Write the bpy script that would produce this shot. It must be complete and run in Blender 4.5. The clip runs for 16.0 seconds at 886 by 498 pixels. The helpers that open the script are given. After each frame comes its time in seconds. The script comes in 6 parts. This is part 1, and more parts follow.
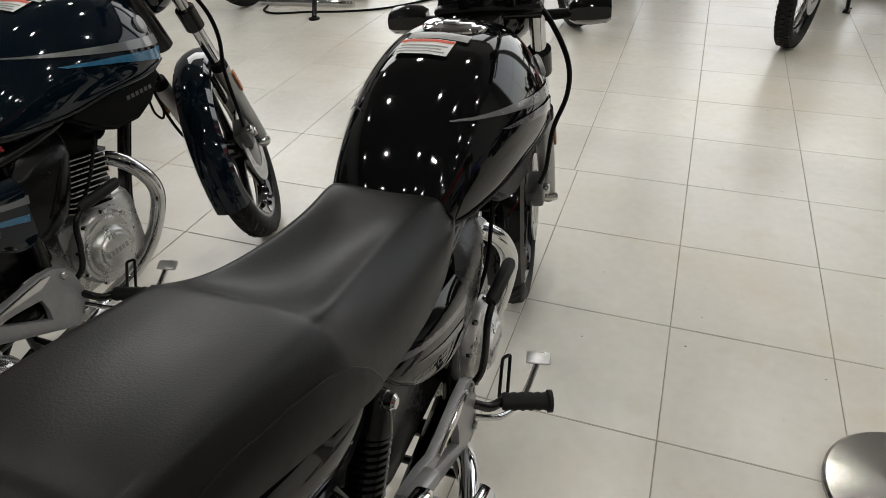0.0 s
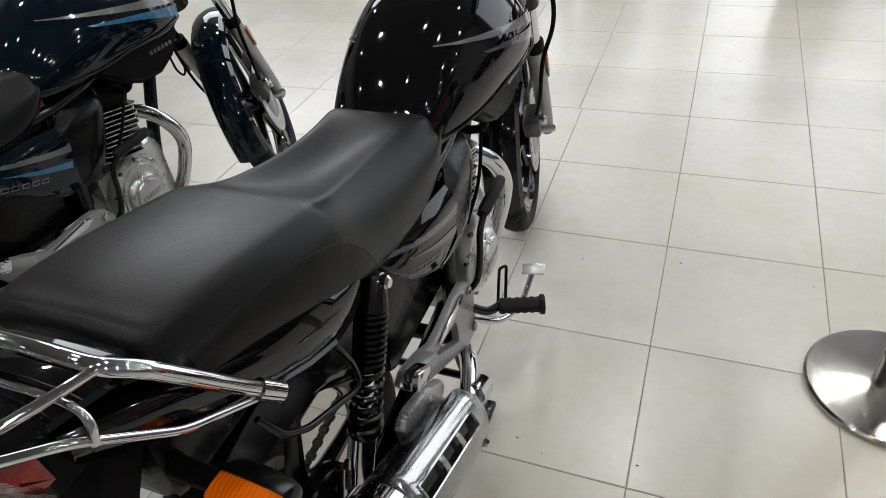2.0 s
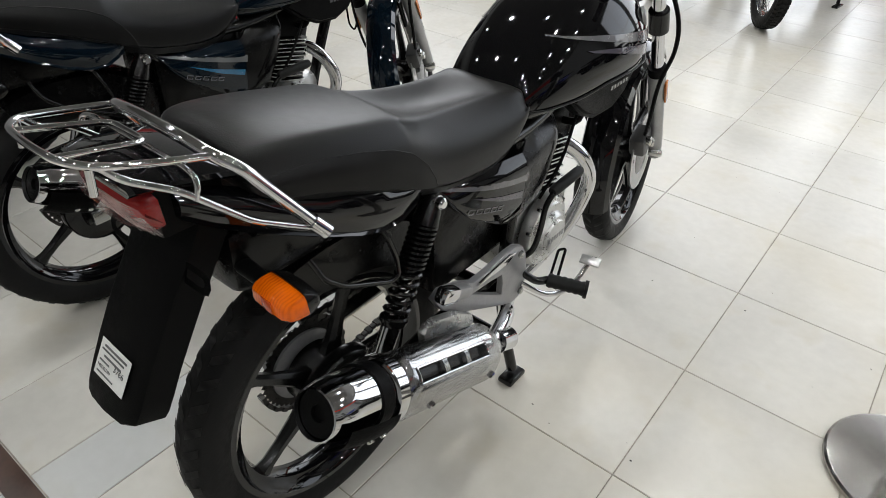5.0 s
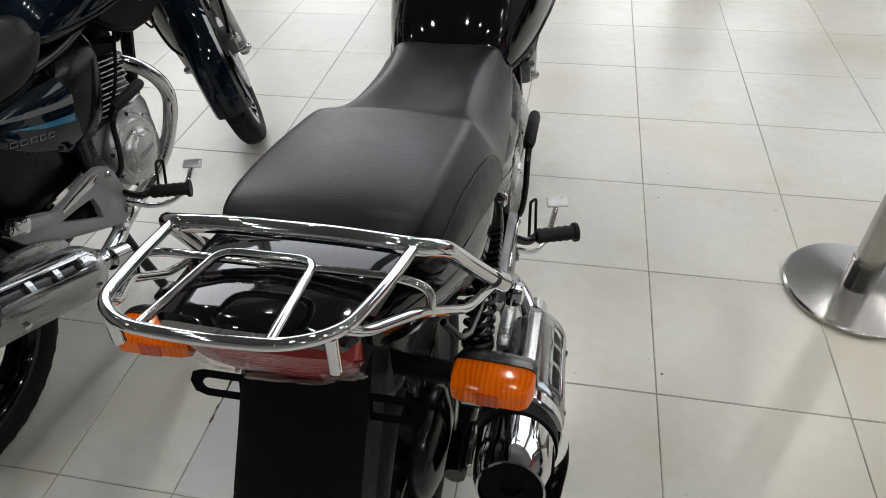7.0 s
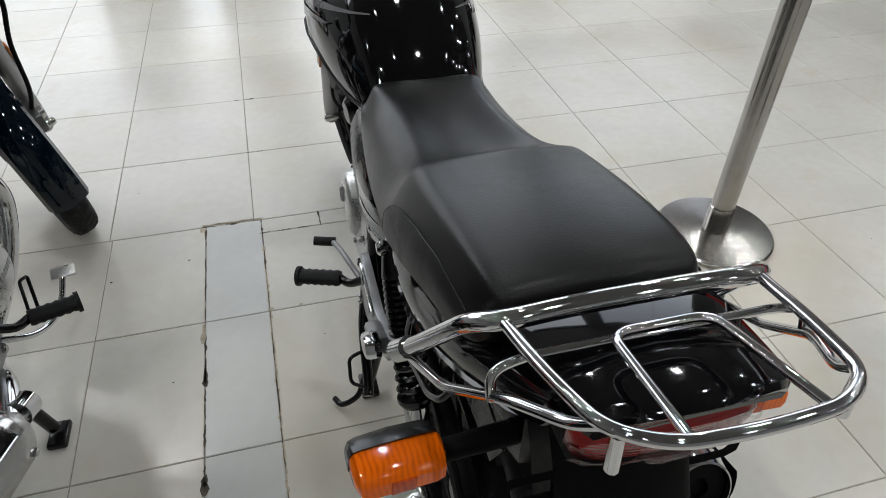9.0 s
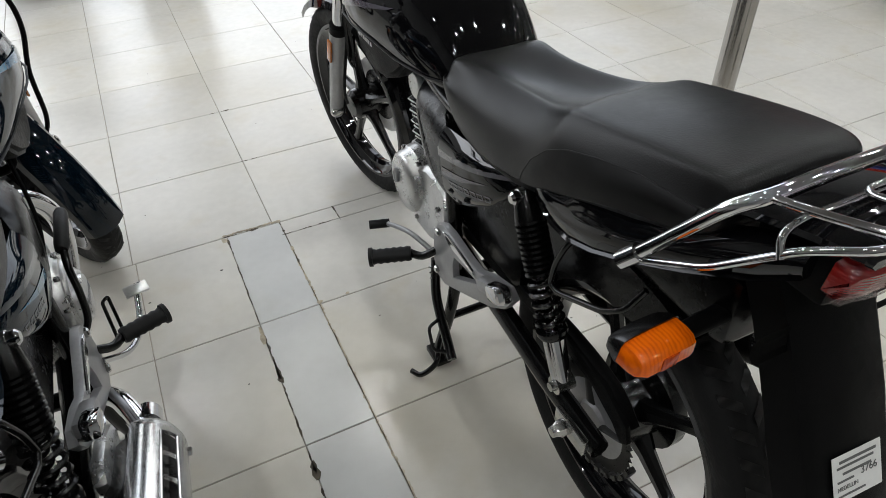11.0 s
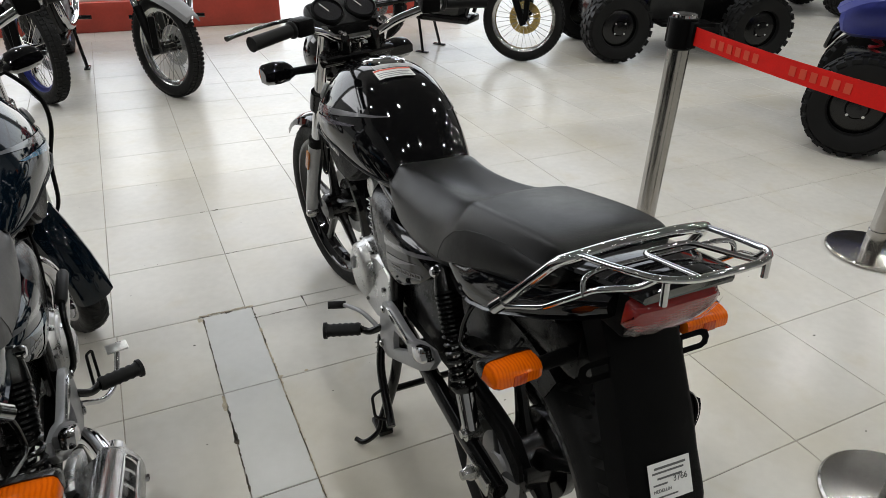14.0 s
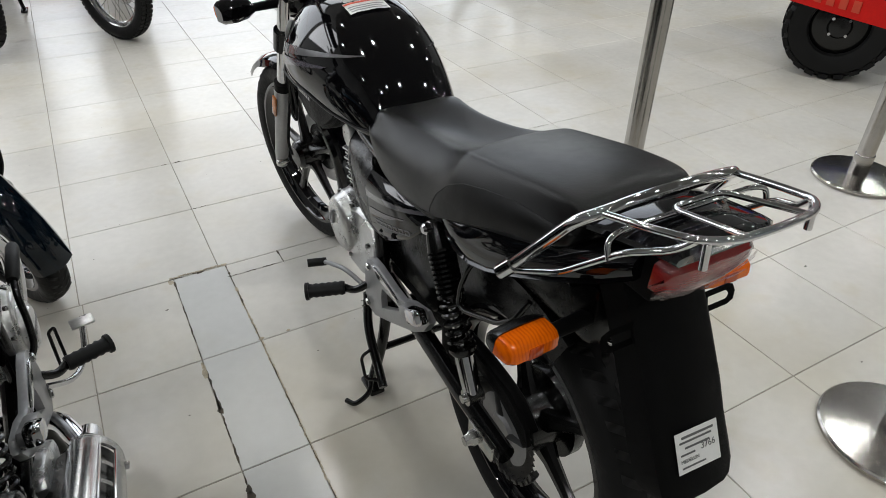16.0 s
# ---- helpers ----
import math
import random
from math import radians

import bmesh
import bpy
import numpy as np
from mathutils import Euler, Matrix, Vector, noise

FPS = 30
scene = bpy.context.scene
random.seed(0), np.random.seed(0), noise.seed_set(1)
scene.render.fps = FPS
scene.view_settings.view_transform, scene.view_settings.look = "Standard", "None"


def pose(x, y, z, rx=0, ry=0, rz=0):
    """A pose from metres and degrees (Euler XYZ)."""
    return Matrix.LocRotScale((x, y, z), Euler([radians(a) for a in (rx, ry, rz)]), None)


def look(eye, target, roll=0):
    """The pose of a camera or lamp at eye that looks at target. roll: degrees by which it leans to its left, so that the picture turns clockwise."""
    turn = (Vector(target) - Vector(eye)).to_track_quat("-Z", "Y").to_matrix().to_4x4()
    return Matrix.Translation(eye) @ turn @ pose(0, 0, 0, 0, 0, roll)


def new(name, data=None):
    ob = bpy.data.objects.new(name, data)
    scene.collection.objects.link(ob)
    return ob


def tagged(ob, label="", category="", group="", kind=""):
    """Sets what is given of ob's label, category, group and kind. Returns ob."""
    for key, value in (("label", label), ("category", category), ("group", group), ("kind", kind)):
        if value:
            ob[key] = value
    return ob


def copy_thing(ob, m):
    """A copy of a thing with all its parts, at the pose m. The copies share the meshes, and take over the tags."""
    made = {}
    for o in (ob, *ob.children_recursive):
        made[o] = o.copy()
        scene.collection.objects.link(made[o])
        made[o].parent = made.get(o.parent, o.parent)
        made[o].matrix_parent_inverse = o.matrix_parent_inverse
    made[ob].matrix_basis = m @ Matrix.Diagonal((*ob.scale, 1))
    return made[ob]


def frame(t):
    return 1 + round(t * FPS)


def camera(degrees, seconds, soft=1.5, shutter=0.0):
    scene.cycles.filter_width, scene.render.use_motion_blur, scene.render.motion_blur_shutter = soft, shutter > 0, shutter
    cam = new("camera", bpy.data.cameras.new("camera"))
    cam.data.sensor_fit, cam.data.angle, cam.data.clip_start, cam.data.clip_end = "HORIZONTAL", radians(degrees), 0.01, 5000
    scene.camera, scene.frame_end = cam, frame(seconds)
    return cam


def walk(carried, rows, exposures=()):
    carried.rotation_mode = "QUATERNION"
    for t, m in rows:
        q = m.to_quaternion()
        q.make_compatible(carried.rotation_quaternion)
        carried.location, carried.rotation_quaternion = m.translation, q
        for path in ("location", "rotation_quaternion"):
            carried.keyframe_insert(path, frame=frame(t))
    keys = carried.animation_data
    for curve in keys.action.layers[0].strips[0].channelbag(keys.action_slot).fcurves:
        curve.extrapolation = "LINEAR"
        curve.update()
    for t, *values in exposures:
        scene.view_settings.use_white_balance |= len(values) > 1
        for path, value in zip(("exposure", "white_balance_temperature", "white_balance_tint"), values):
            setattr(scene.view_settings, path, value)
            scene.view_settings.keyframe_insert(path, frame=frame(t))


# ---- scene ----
cam = camera(67.8, 16.0, soft=0.6)
PATH = [
    (0, (0.715, -1.055, 1.231), (0.122, 0.464, 0.074), -2.5),
    (0.5, (0.72, -1.133, 1.239), (0.187, 0.389, 0.056), -1.3),
    (1, (0.747, -1.157, 1.24), (-0.029, 0.24, 0.037), -4.1),
    (1.5, (0.79, -1.152, 1.22), (0.09, 0.231, -0.043), -4.9),
    (2, (0.825, -1.179, 1.234), (0.165, 0.245, -0.006), -7.2),
    (2.5, (0.921, -1.21, 1.243), (0.013, 0.107, 0.042), -4.9),
    (3, (1.051, -1.233, 1.24), (-0.1, -0.087, 0.073), -0.0),
    (3.5, (1.116, -1.263, 1.244), (-0.097, -0.131, 0.127), -0.3),
    (4, (1.124, -1.277, 1.244), (-0.059, -0.145, 0.096), 0.8),
    (4.2, (1.123, -1.278, 1.244), (-0.045, -0.138, 0.087), 1.1),
    (6.3, (0.7, -1.4, 1.223), (0.115, 0.062, -0.009), -2.1),
    (6.5, (0.648, -1.377, 1.221), (0.069, 0.069, -0.034), -4.4),
    (7, (0.542, -1.347, 1.225), (0.217, 0.117, -0.098), -2.8),
    (7.5, (0.368, -1.37, 1.224), (0.351, 0.102, -0.129), -2.9),
    (8, (0.24, -1.363, 1.229), (0.413, 0.123, -0.098), 0.0),
    (8.5, (0.177, -1.288, 1.22), (0.442, 0.214, -0.073), -1.1),
    (9, (0.098, -1.271, 1.223), (0.519, 0.203, -0.062), 1.2),
    (9.5, (-0.027, -1.268, 1.222), (0.492, 0.158, -0.081), -1.2),
    (9.7, (-0.058, -1.265, 1.226), (0.434, 0.157, -0.091), -3.0),
    (11.8, (-0.281, -1.281, 1.23), (0.52, 0.116, 0.044), 1.2),
    (12, (-0.285, -1.286, 1.243), (0.546, 0.152, 0.13), 1.3),
    (12.5, (-0.294, -1.312, 1.275), (0.553, 0.198, 0.275), 0.0),
    (13, (-0.278, -1.359, 1.297), (0.531, 0.19, 0.326), -0.1),
    (13.5, (-0.253, -1.445, 1.295), (0.489, 0.133, 0.315), 1.1),
    (14, (-0.246, -1.536, 1.295), (0.53, 0.021, 0.309), 1.9),
    (14.5, (-0.233, -1.57, 1.29), (0.569, -0.078, 0.226), 2.0),
    (15, (-0.237, -1.568, 1.281), (0.534, -0.064, 0.21), 1.6),
    (15.5, (-0.236, -1.523, 1.275), (0.514, -0.035, 0.168), 1.0),
    (16, (-0.23, -1.424, 1.269), (0.578, 0.0, 0.121), 0.9),
]
walk(cam, [(t, look(eye, target, roll)) for t, eye, target, roll in PATH], [(0.0, -0.4, 6850, 10), (1.5, -0.2, 6480, 10), (2.5, -0.06, 6450, 10), (4.2, 0.15, 6450, 10), (6.3, -0.05, 6450, 10), (7.5, -0.26, 6480, 10), (8.1, -0.34, 6480, 10), (8.5, -0.32, 6400, 10), (9.0, -0.22, 6300, 10), (9.7, -0.1, 6330, 10), (12.0, -0.1, 6350, 10), (13.0, -0.12, 6350, 10), (14.0, -0.2, 6520, 10), (15.0, -0.2, 6520, 10), (16.0, -0.16, 6420, 10)])

# ---- world and light ----
world = bpy.data.worlds.new("world")
scene.world = world
world.use_nodes = True
sky = world.node_tree.nodes.new("ShaderNodeTexSky")
sky.sky_type, sky.sun_disc = "NISHITA", False
sky.sun_elevation, sky.sun_rotation = radians(40), radians(200)
back = world.node_tree.nodes["Background"]
back.inputs["Strength"].default_value = 0.1
world.node_tree.links.new(sky.outputs[0], back.inputs["Color"])

X0, X1, Y0, Y1, CEIL = -5.2, 11.2, -5.2, 9.2, 3.4
HALL_Y, HALL_Z, GLASS_Z = 2.7, 6.4, 6.2  # assumed double-height shop front, out of view, so high glass reaches the seat
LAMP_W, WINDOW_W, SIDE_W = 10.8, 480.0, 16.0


def area_lamp(name, m, w, h, watts, colour, shape="RECTANGLE"):
    d = bpy.data.lights.new(name, "AREA")
    d.shape, d.size, d.energy, d.color = shape, w, watts, colour
    if shape == "RECTANGLE":
        d.size_y = h
    o = new(name, d)
    o.matrix_world = m
    return o


# ---- materials ----
def mat(name, base, rough=0.5, metal=0.0, coat=0.0, noise=None, bump=None, spread=0.0, **extra):
    """noise: (scale, amount) darkens and lightens the colour; bump: (scale, metres of height); spread: change from piece to piece."""
    m = bpy.data.materials.new(name)
    m.use_nodes = True
    nt = m.node_tree
    p = nt.nodes["Principled BSDF"]
    p.inputs["Base Color"].default_value = (*base, 1)
    p.inputs["Roughness"].default_value = rough
    p.inputs["Metallic"].default_value = metal
    p.inputs["Coat Weight"].default_value = coat
    p.inputs["Coat Roughness"].default_value = 0.03
    for k, v in extra.items():
        p.inputs[k].default_value = v
    co = nt.nodes.new("ShaderNodeTexCoord")
    if noise:
        factor = None
        for scale, amount in ((noise[0], noise[1]), (noise[0] * 9, noise[1] * 0.6)):
            n = nt.nodes.new("ShaderNodeTexNoise")
            n.inputs["Scale"].default_value, n.inputs["Detail"].default_value = scale, 5
            nt.links.new(co.outputs["Object"], n.inputs["Vector"])
            r = nt.nodes.new("ShaderNodeMapRange")
            r.inputs["From Min"].default_value, r.inputs["From Max"].default_value = 0.3, 0.7
            r.inputs["To Min"].default_value, r.inputs["To Max"].default_value = 1 - amount, 1 + amount
            nt.links.new(n.outputs["Fac"], r.inputs["Value"])
            if factor is None:
                factor = r.outputs[0]
            else:
                mul = nt.nodes.new("ShaderNodeMath")
                mul.operation = "MULTIPLY"
                nt.links.new(factor, mul.inputs[0])
                nt.links.new(r.outputs[0], mul.inputs[1])
                factor = mul.outputs[0]
        if spread:
            info = nt.nodes.new("ShaderNodeObjectInfo")
            r = nt.nodes.new("ShaderNodeMapRange")
            r.inputs["To Min"].default_value, r.inputs["To Max"].default_value = 1 - spread, 1 + spread
            nt.links.new(info.outputs["Random"], r.inputs["Value"])
            mul = nt.nodes.new("ShaderNodeMath")
            mul.operation = "MULTIPLY"
            nt.links.new(factor, mul.inputs[0])
            nt.links.new(r.outputs[0], mul.inputs[1])
            factor = mul.outputs[0]
        hue = nt.nodes.new("ShaderNodeHueSaturation")
        hue.inputs["Color"].default_value = (*base, 1)
        nt.links.new(factor, hue.inputs["Value"])
        nt.links.new(hue.outputs[0], p.inputs["Base Color"])
        rr = nt.nodes.new("ShaderNodeMath")
        rr.operation = "MULTIPLY"
        rr.inputs[1].default_value = rough
        nt.links.new(factor, rr.inputs[0])
        nt.links.new(rr.outputs[0], p.inputs["Roughness"])
    if bump:
        n = nt.nodes.new("ShaderNodeTexNoise")
        n.inputs["Scale"].default_value, n.inputs["Detail"].default_value = bump[0], 3
        nt.links.new(co.outputs["Object"], n.inputs["Vector"])
        b = nt.nodes.new("ShaderNodeBump")
        b.inputs["Distance"].default_value = bump[1]
        nt.links.new(n.outputs["Fac"], b.inputs["Height"])
        nt.links.new(b.outputs[0], p.inputs["Normal"])
    return m


def leather(name):
    """Black vinyl with a fine pebbled grain."""
    m = mat(name, (0.005, 0.005, 0.005), 0.35, noise=(7, 0.1), **{"Specular IOR Level": 0.23})
    nt = m.node_tree
    p = nt.nodes["Principled BSDF"]
    co = nt.nodes.new("ShaderNodeTexCoord")
    v = nt.nodes.new("ShaderNodeTexVoronoi")
    v.inputs["Scale"].default_value = 480
    nt.links.new(co.outputs["Object"], v.inputs["Vector"])
    b = nt.nodes.new("ShaderNodeBump")
    b.inputs["Strength"].default_value, b.inputs["Distance"].default_value = 0.28, 0.0004
    nt.links.new(v.outputs["Distance"], b.inputs["Height"])
    nt.links.new(b.outputs[0], p.inputs["Normal"])
    return m


def ribbed(name, base, scale, depth, rough, axis=0, **extra):
    """A moulded surface with fine parallel ribs."""
    m = mat(name, base, rough, **extra)
    nt = m.node_tree
    p = nt.nodes["Principled BSDF"]
    co = nt.nodes.new("ShaderNodeTexCoord")
    w = nt.nodes.new("ShaderNodeTexWave")
    w.bands_direction = "XYZ"[axis]
    w.inputs["Scale"].default_value = scale
    nt.links.new(co.outputs["Object"], w.inputs["Vector"])
    b = nt.nodes.new("ShaderNodeBump")
    b.inputs["Distance"].default_value = depth
    nt.links.new(w.outputs["Fac"], b.inputs["Height"])
    nt.links.new(b.outputs[0], p.inputs["Normal"])
    return m


M_PAINT = mat("black_gloss_paint", (0.0025, 0.0025, 0.003), 0.05)
M_BLUEBLACK = mat("blue_black_gloss_paint", (0.002, 0.006, 0.011), 0.05)
M_SATIN = mat("black_satin_plastic", (0.004, 0.004, 0.004), 0.36, noise=(14, 0.2), bump=(900, 0.0003), **{"Specular IOR Level": 0.3})
M_MATT = mat("black_matt_plastic", (0.003, 0.003, 0.0031), 0.48, noise=(11, 0.2), bump=(1200, 0.0003), **{"Specular IOR Level": 0.065})
M_UNDER = mat("black_moulded_plastic", (0.002, 0.002, 0.002), 0.24, noise=(13, 0.2), bump=(40, 0.0006), **{"Specular IOR Level": 0.22})
M_FRAME = mat("black_frame_enamel", (0.003, 0.003, 0.003), 0.2, noise=(20, 0.15), **{"Specular IOR Level": 0.4})
M_SEAT = leather("black_vinyl")
M_RUBBER = mat("tyre_rubber", (0.008, 0.008, 0.008), 0.6, noise=(9, 0.25), bump=(160, 0.0006), **{"Specular IOR Level": 0.17})
M_TREAD = ribbed("tread_rubber", (0.015, 0.015, 0.015), 22, 0.003, 0.66, axis=1)
M_GRIP = mat("grip_rubber", (0.006, 0.006, 0.006), 0.55, noise=(30, 0.2), **{"Specular IOR Level": 0.22})
M_CHROME = mat("chrome", (0.64, 0.64, 0.65), 0.06, metal=1.0, noise=(9, 0.05))
M_ALLOY = mat("cast_alloy", (0.54, 0.54, 0.53), 0.29, metal=0.85, noise=(24, 0.12), bump=(500, 0.0003))
M_SHIELD = mat("satin_chrome", (0.70, 0.70, 0.70), 0.13, metal=1.0, noise=(9, 0.05))
M_FIN = mat("cast_fin_alloy", (0.035, 0.035, 0.034), 0.45, metal=0.5, noise=(24, 0.15))
M_CALIPER = mat("grey_caliper_enamel", (0.075, 0.075, 0.075), 0.35, metal=0.4, noise=(24, 0.15))
M_ALLOY2 = mat("silver_enamel", (0.31, 0.31, 0.315), 0.35, metal=0.5, noise=(16, 0.1))
M_FORK = mat("fork_lower_silver", (0.36, 0.36, 0.36), 0.4, metal=0.6, noise=(16, 0.1))
M_STEEL = mat("zinc_steel", (0.50, 0.50, 0.48), 0.21, metal=1.0, noise=(40, 0.1))
M_DISC = mat("ground_steel_disc", (0.5, 0.5, 0.5), 0.37, metal=1.0, noise=(60, 0.12))
M_CHAIN = mat("oiled_chain", (0.06, 0.058, 0.055), 0.35, metal=0.8, noise=(80, 0.3))
M_DECAL = mat("grey_decal_film", (0.10, 0.097, 0.105), 0.25, coat=0.8, noise=(30, 0.1))
M_DECAL2 = mat("violet_grey_decal_film", (0.055, 0.048, 0.066), 0.25, coat=0.8)
M_BLUE = mat("blue_decal_film", (0.015, 0.12, 0.23), 0.25, coat=0.8, noise=(20, 0.15))
M_SILVERFILM = mat("silver_decal_film", (0.13, 0.135, 0.14), 0.25, coat=0.6, metal=0.3)
def amber(name, base, deep):
    """A clear-coated amber lens with the prisms of its inner face showing through."""
    m = mat(name, base, 0.10, **{"Specular IOR Level": 0.42})
    nt = m.node_tree
    p = nt.nodes["Principled BSDF"]
    co = nt.nodes.new("ShaderNodeTexCoord")
    w = nt.nodes.new("ShaderNodeTexWave")
    w.bands_direction = "X"
    w.inputs["Scale"].default_value, w.inputs["Distortion"].default_value = 60, 4.0
    n = nt.nodes.new("ShaderNodeTexNoise")
    n.inputs["Scale"].default_value = 45
    times = nt.nodes.new("ShaderNodeMath")
    times.operation = "MULTIPLY"
    for t in (w, n):
        nt.links.new(co.outputs["Object"], t.inputs["Vector"])
    nt.links.new(w.outputs["Fac"], times.inputs[0])
    nt.links.new(n.outputs["Fac"], times.inputs[1])
    r = nt.nodes.new("ShaderNodeValToRGB")
    r.color_ramp.elements[0].color, r.color_ramp.elements[1].color = (*base, 1), (*deep, 1)
    r.color_ramp.elements[0].position, r.color_ramp.elements[1].position = 0.12, 0.6
    nt.links.new(times.outputs[0], r.inputs["Fac"])
    nt.links.new(r.outputs["Color"], p.inputs["Base Color"])
    return m


M_ORANGE = amber("amber_lens", (0.74, 0.128, 0.001), (0.58, 0.084, 0.0007))
M_AMBERDARK = amber("amber_reflector_patch", (0.50, 0.062, 0.002), (0.34, 0.034, 0.001))
M_RED = ribbed("red_lens", (0.22, 0.009, 0.008), 90, 0.0002, 0.14, axis=2, coat=0.6)
M_WHITE = mat("paper_label", (0.75, 0.75, 0.73), 0.6, noise=(30, 0.03))
M_PALE = mat("pale_label_film", (0.30, 0.30, 0.295), 0.3, noise=(30, 0.1), coat=0.4)
M_INK = mat("grey_print", (0.12, 0.12, 0.12), 0.6)
M_REDINK = mat("red_print", (0.6, 0.09, 0.05), 0.6)
M_TILE = mat("ceramic_tile", (0.60, 0.583, 0.54), 0.24, noise=(3.5, 0.05), bump=(26, 0.0003), spread=0.025)
M_TILE2 = mat("grey_ceramic_tile", (0.545, 0.55, 0.54), 0.24, noise=(3.5, 0.04), bump=(26, 0.0003), spread=0.02)


def soil(m, tint, amount):
    """Faint yellowish dirt that runs on from tile to tile."""
    nt = m.node_tree
    p = nt.nodes["Principled BSDF"]
    geo = nt.nodes.new("ShaderNodeNewGeometry")
    for n in [n for n in nt.nodes if n.bl_idname == "ShaderNodeTexNoise"]:
        nt.links.new(geo.outputs["Position"], n.inputs["Vector"])
    last = p.inputs["Base Color"].links[0].from_socket
    for scale, lo, hi, share in ((1.1, 0.46, 0.72, amount), (7.0, 0.56, 0.74, amount * 0.6)):
        n = nt.nodes.new("ShaderNodeTexNoise")
        n.inputs["Scale"].default_value, n.inputs["Detail"].default_value = scale, 6
        nt.links.new(geo.outputs["Position"], n.inputs["Vector"])
        r = nt.nodes.new("ShaderNodeMapRange")
        r.inputs["From Min"].default_value, r.inputs["From Max"].default_value = lo, hi
        r.inputs["To Max"].default_value = share
        nt.links.new(n.outputs["Fac"], r.inputs["Value"])
        mix = nt.nodes.new("ShaderNodeMix")
        mix.data_type = "RGBA"
        colour = [s for s in mix.inputs if s.type == "RGBA"]
        nt.links.new(r.outputs[0], mix.inputs["Factor"])
        nt.links.new(last, colour[0])
        colour[1].default_value = (*tint, 1)
        last = [s for s in mix.outputs if s.type == "RGBA"][0]
    nt.links.new(last, p.inputs["Base Color"])


soil(M_TILE, (0.49, 0.435, 0.315), 0.58)
soil(M_TILE2, (0.47, 0.45, 0.38), 0.4)
M_GROUT = mat("grey_grout", (0.28, 0.256, 0.21), 0.85, noise=(5, 0.5))
M_MORTAR = mat("beige_mortar", (0.40, 0.35, 0.26), 0.9, noise=(60, 0.3), bump=(220, 0.0008))
M_DARKGROUT = mat("dark_open_joint", (0.085, 0.070, 0.050), 0.9, noise=(30, 0.4))
M_CEIL = mat("ceiling_paint", (0.12, 0.118, 0.113), 0.8, noise=(2, 0.03))
M_WALL = mat("wall_paint", (0.22, 0.22, 0.215), 0.7, noise=(1.5, 0.04))
M_REDPAINT = mat("red_panel_paint", (0.42, 0.05, 0.03), 0.45, noise=(5, 0.1))
M_STANCHION = mat("polished_steel", (0.39, 0.375, 0.355), 0.18, metal=1.0, noise=(6, 0.08))
M_BELT = mat("red_webbing", (0.62, 0.010, 0.006), 0.6, noise=(25, 0.08), bump=(900, 0.0005), **{"Specular IOR Level": 0.15})
M_BELTINK = mat("faded_print", (0.60, 0.075, 0.040), 0.6, **{"Specular IOR Level": 0.15})
M_STRIP = mat("brown_strip_wood", (0.055, 0.03, 0.022), 0.45, noise=(12, 0.3))
M_DEBRIS = mat("dark_crumbs", (0.05, 0.045, 0.04), 0.9)
M_GOLD = mat("gold_anodised", (0.5, 0.36, 0.12), 0.35, metal=0.9, noise=(30, 0.1))
M_BLUERIM = mat("blue_rim", (0.02, 0.03, 0.18), 0.3, metal=0.6)
M_BLUEPLASTIC = mat("blue_plastic", (0.04, 0.05, 0.25), 0.35, noise=(8, 0.1))
M_REDPLASTIC = mat("red_plastic", (0.35, 0.015, 0.02), 0.3, noise=(8, 0.1))
M_GREY = mat("grey_plastic", (0.17, 0.17, 0.175), 0.4, noise=(8, 0.1))
M_BLACKPANEL = mat("black_panel", (0.01, 0.01, 0.01), 0.5, noise=(4, 0.2))
M_DIAL = mat("dial_glass", (0.02, 0.02, 0.022), 0.08, coat=1.0)
M_MIRROR = mat("chrome_trim", (0.7, 0.7, 0.72), 0.1, metal=1.0)


def glow(name, colour, strength):
    m = bpy.data.materials.new(name)
    m.use_nodes = True
    p = m.node_tree.nodes["Principled BSDF"]
    p.inputs["Base Color"].default_value = (0.8, 0.8, 0.8, 1)
    p.inputs["Emission Color"].default_value = (*colour, 1)
    p.inputs["Emission Strength"].default_value = strength
    return m


# ---- mesh helpers ----
def part(name, bm, material, parent=None, label="", angle=38, keep=False):
    """Links a bmesh as one mesh object, under a thing or a part."""
    me = bpy.data.meshes.new(name)
    bmesh.ops.recalc_face_normals(bm, faces=bm.faces[:])
    bm.to_mesh(me)
    if not keep:
        bm.free()
    me.shade_smooth()
    me.set_sharp_from_angle(angle=radians(angle))
    me.materials.append(material)
    o = new(name, me)
    if parent is not None:
        o.parent = parent
    if label:
        o["label"] = label
    return o


def V(*a):
    return Vector(a)


def spline(pts, n=8):
    """Catmull-Rom through the points."""
    pts = [Vector(p) for p in pts]
    if len(pts) < 3:
        return pts
    out = []
    ext = [2 * pts[0] - pts[1]] + pts + [2 * pts[-1] - pts[-2]]
    for i in range(1, len(ext) - 2):
        p0, p1, p2, p3 = ext[i - 1:i + 3]
        for k in range(n):
            t = k / n
            out.append(0.5 * (2 * p1 + (p2 - p0) * t + (2 * p0 - 5 * p1 + 4 * p2 - p3) * t * t + (3 * p1 - p0 - 3 * p2 + p3) * t ** 3))
    out.append(pts[-1])
    return out


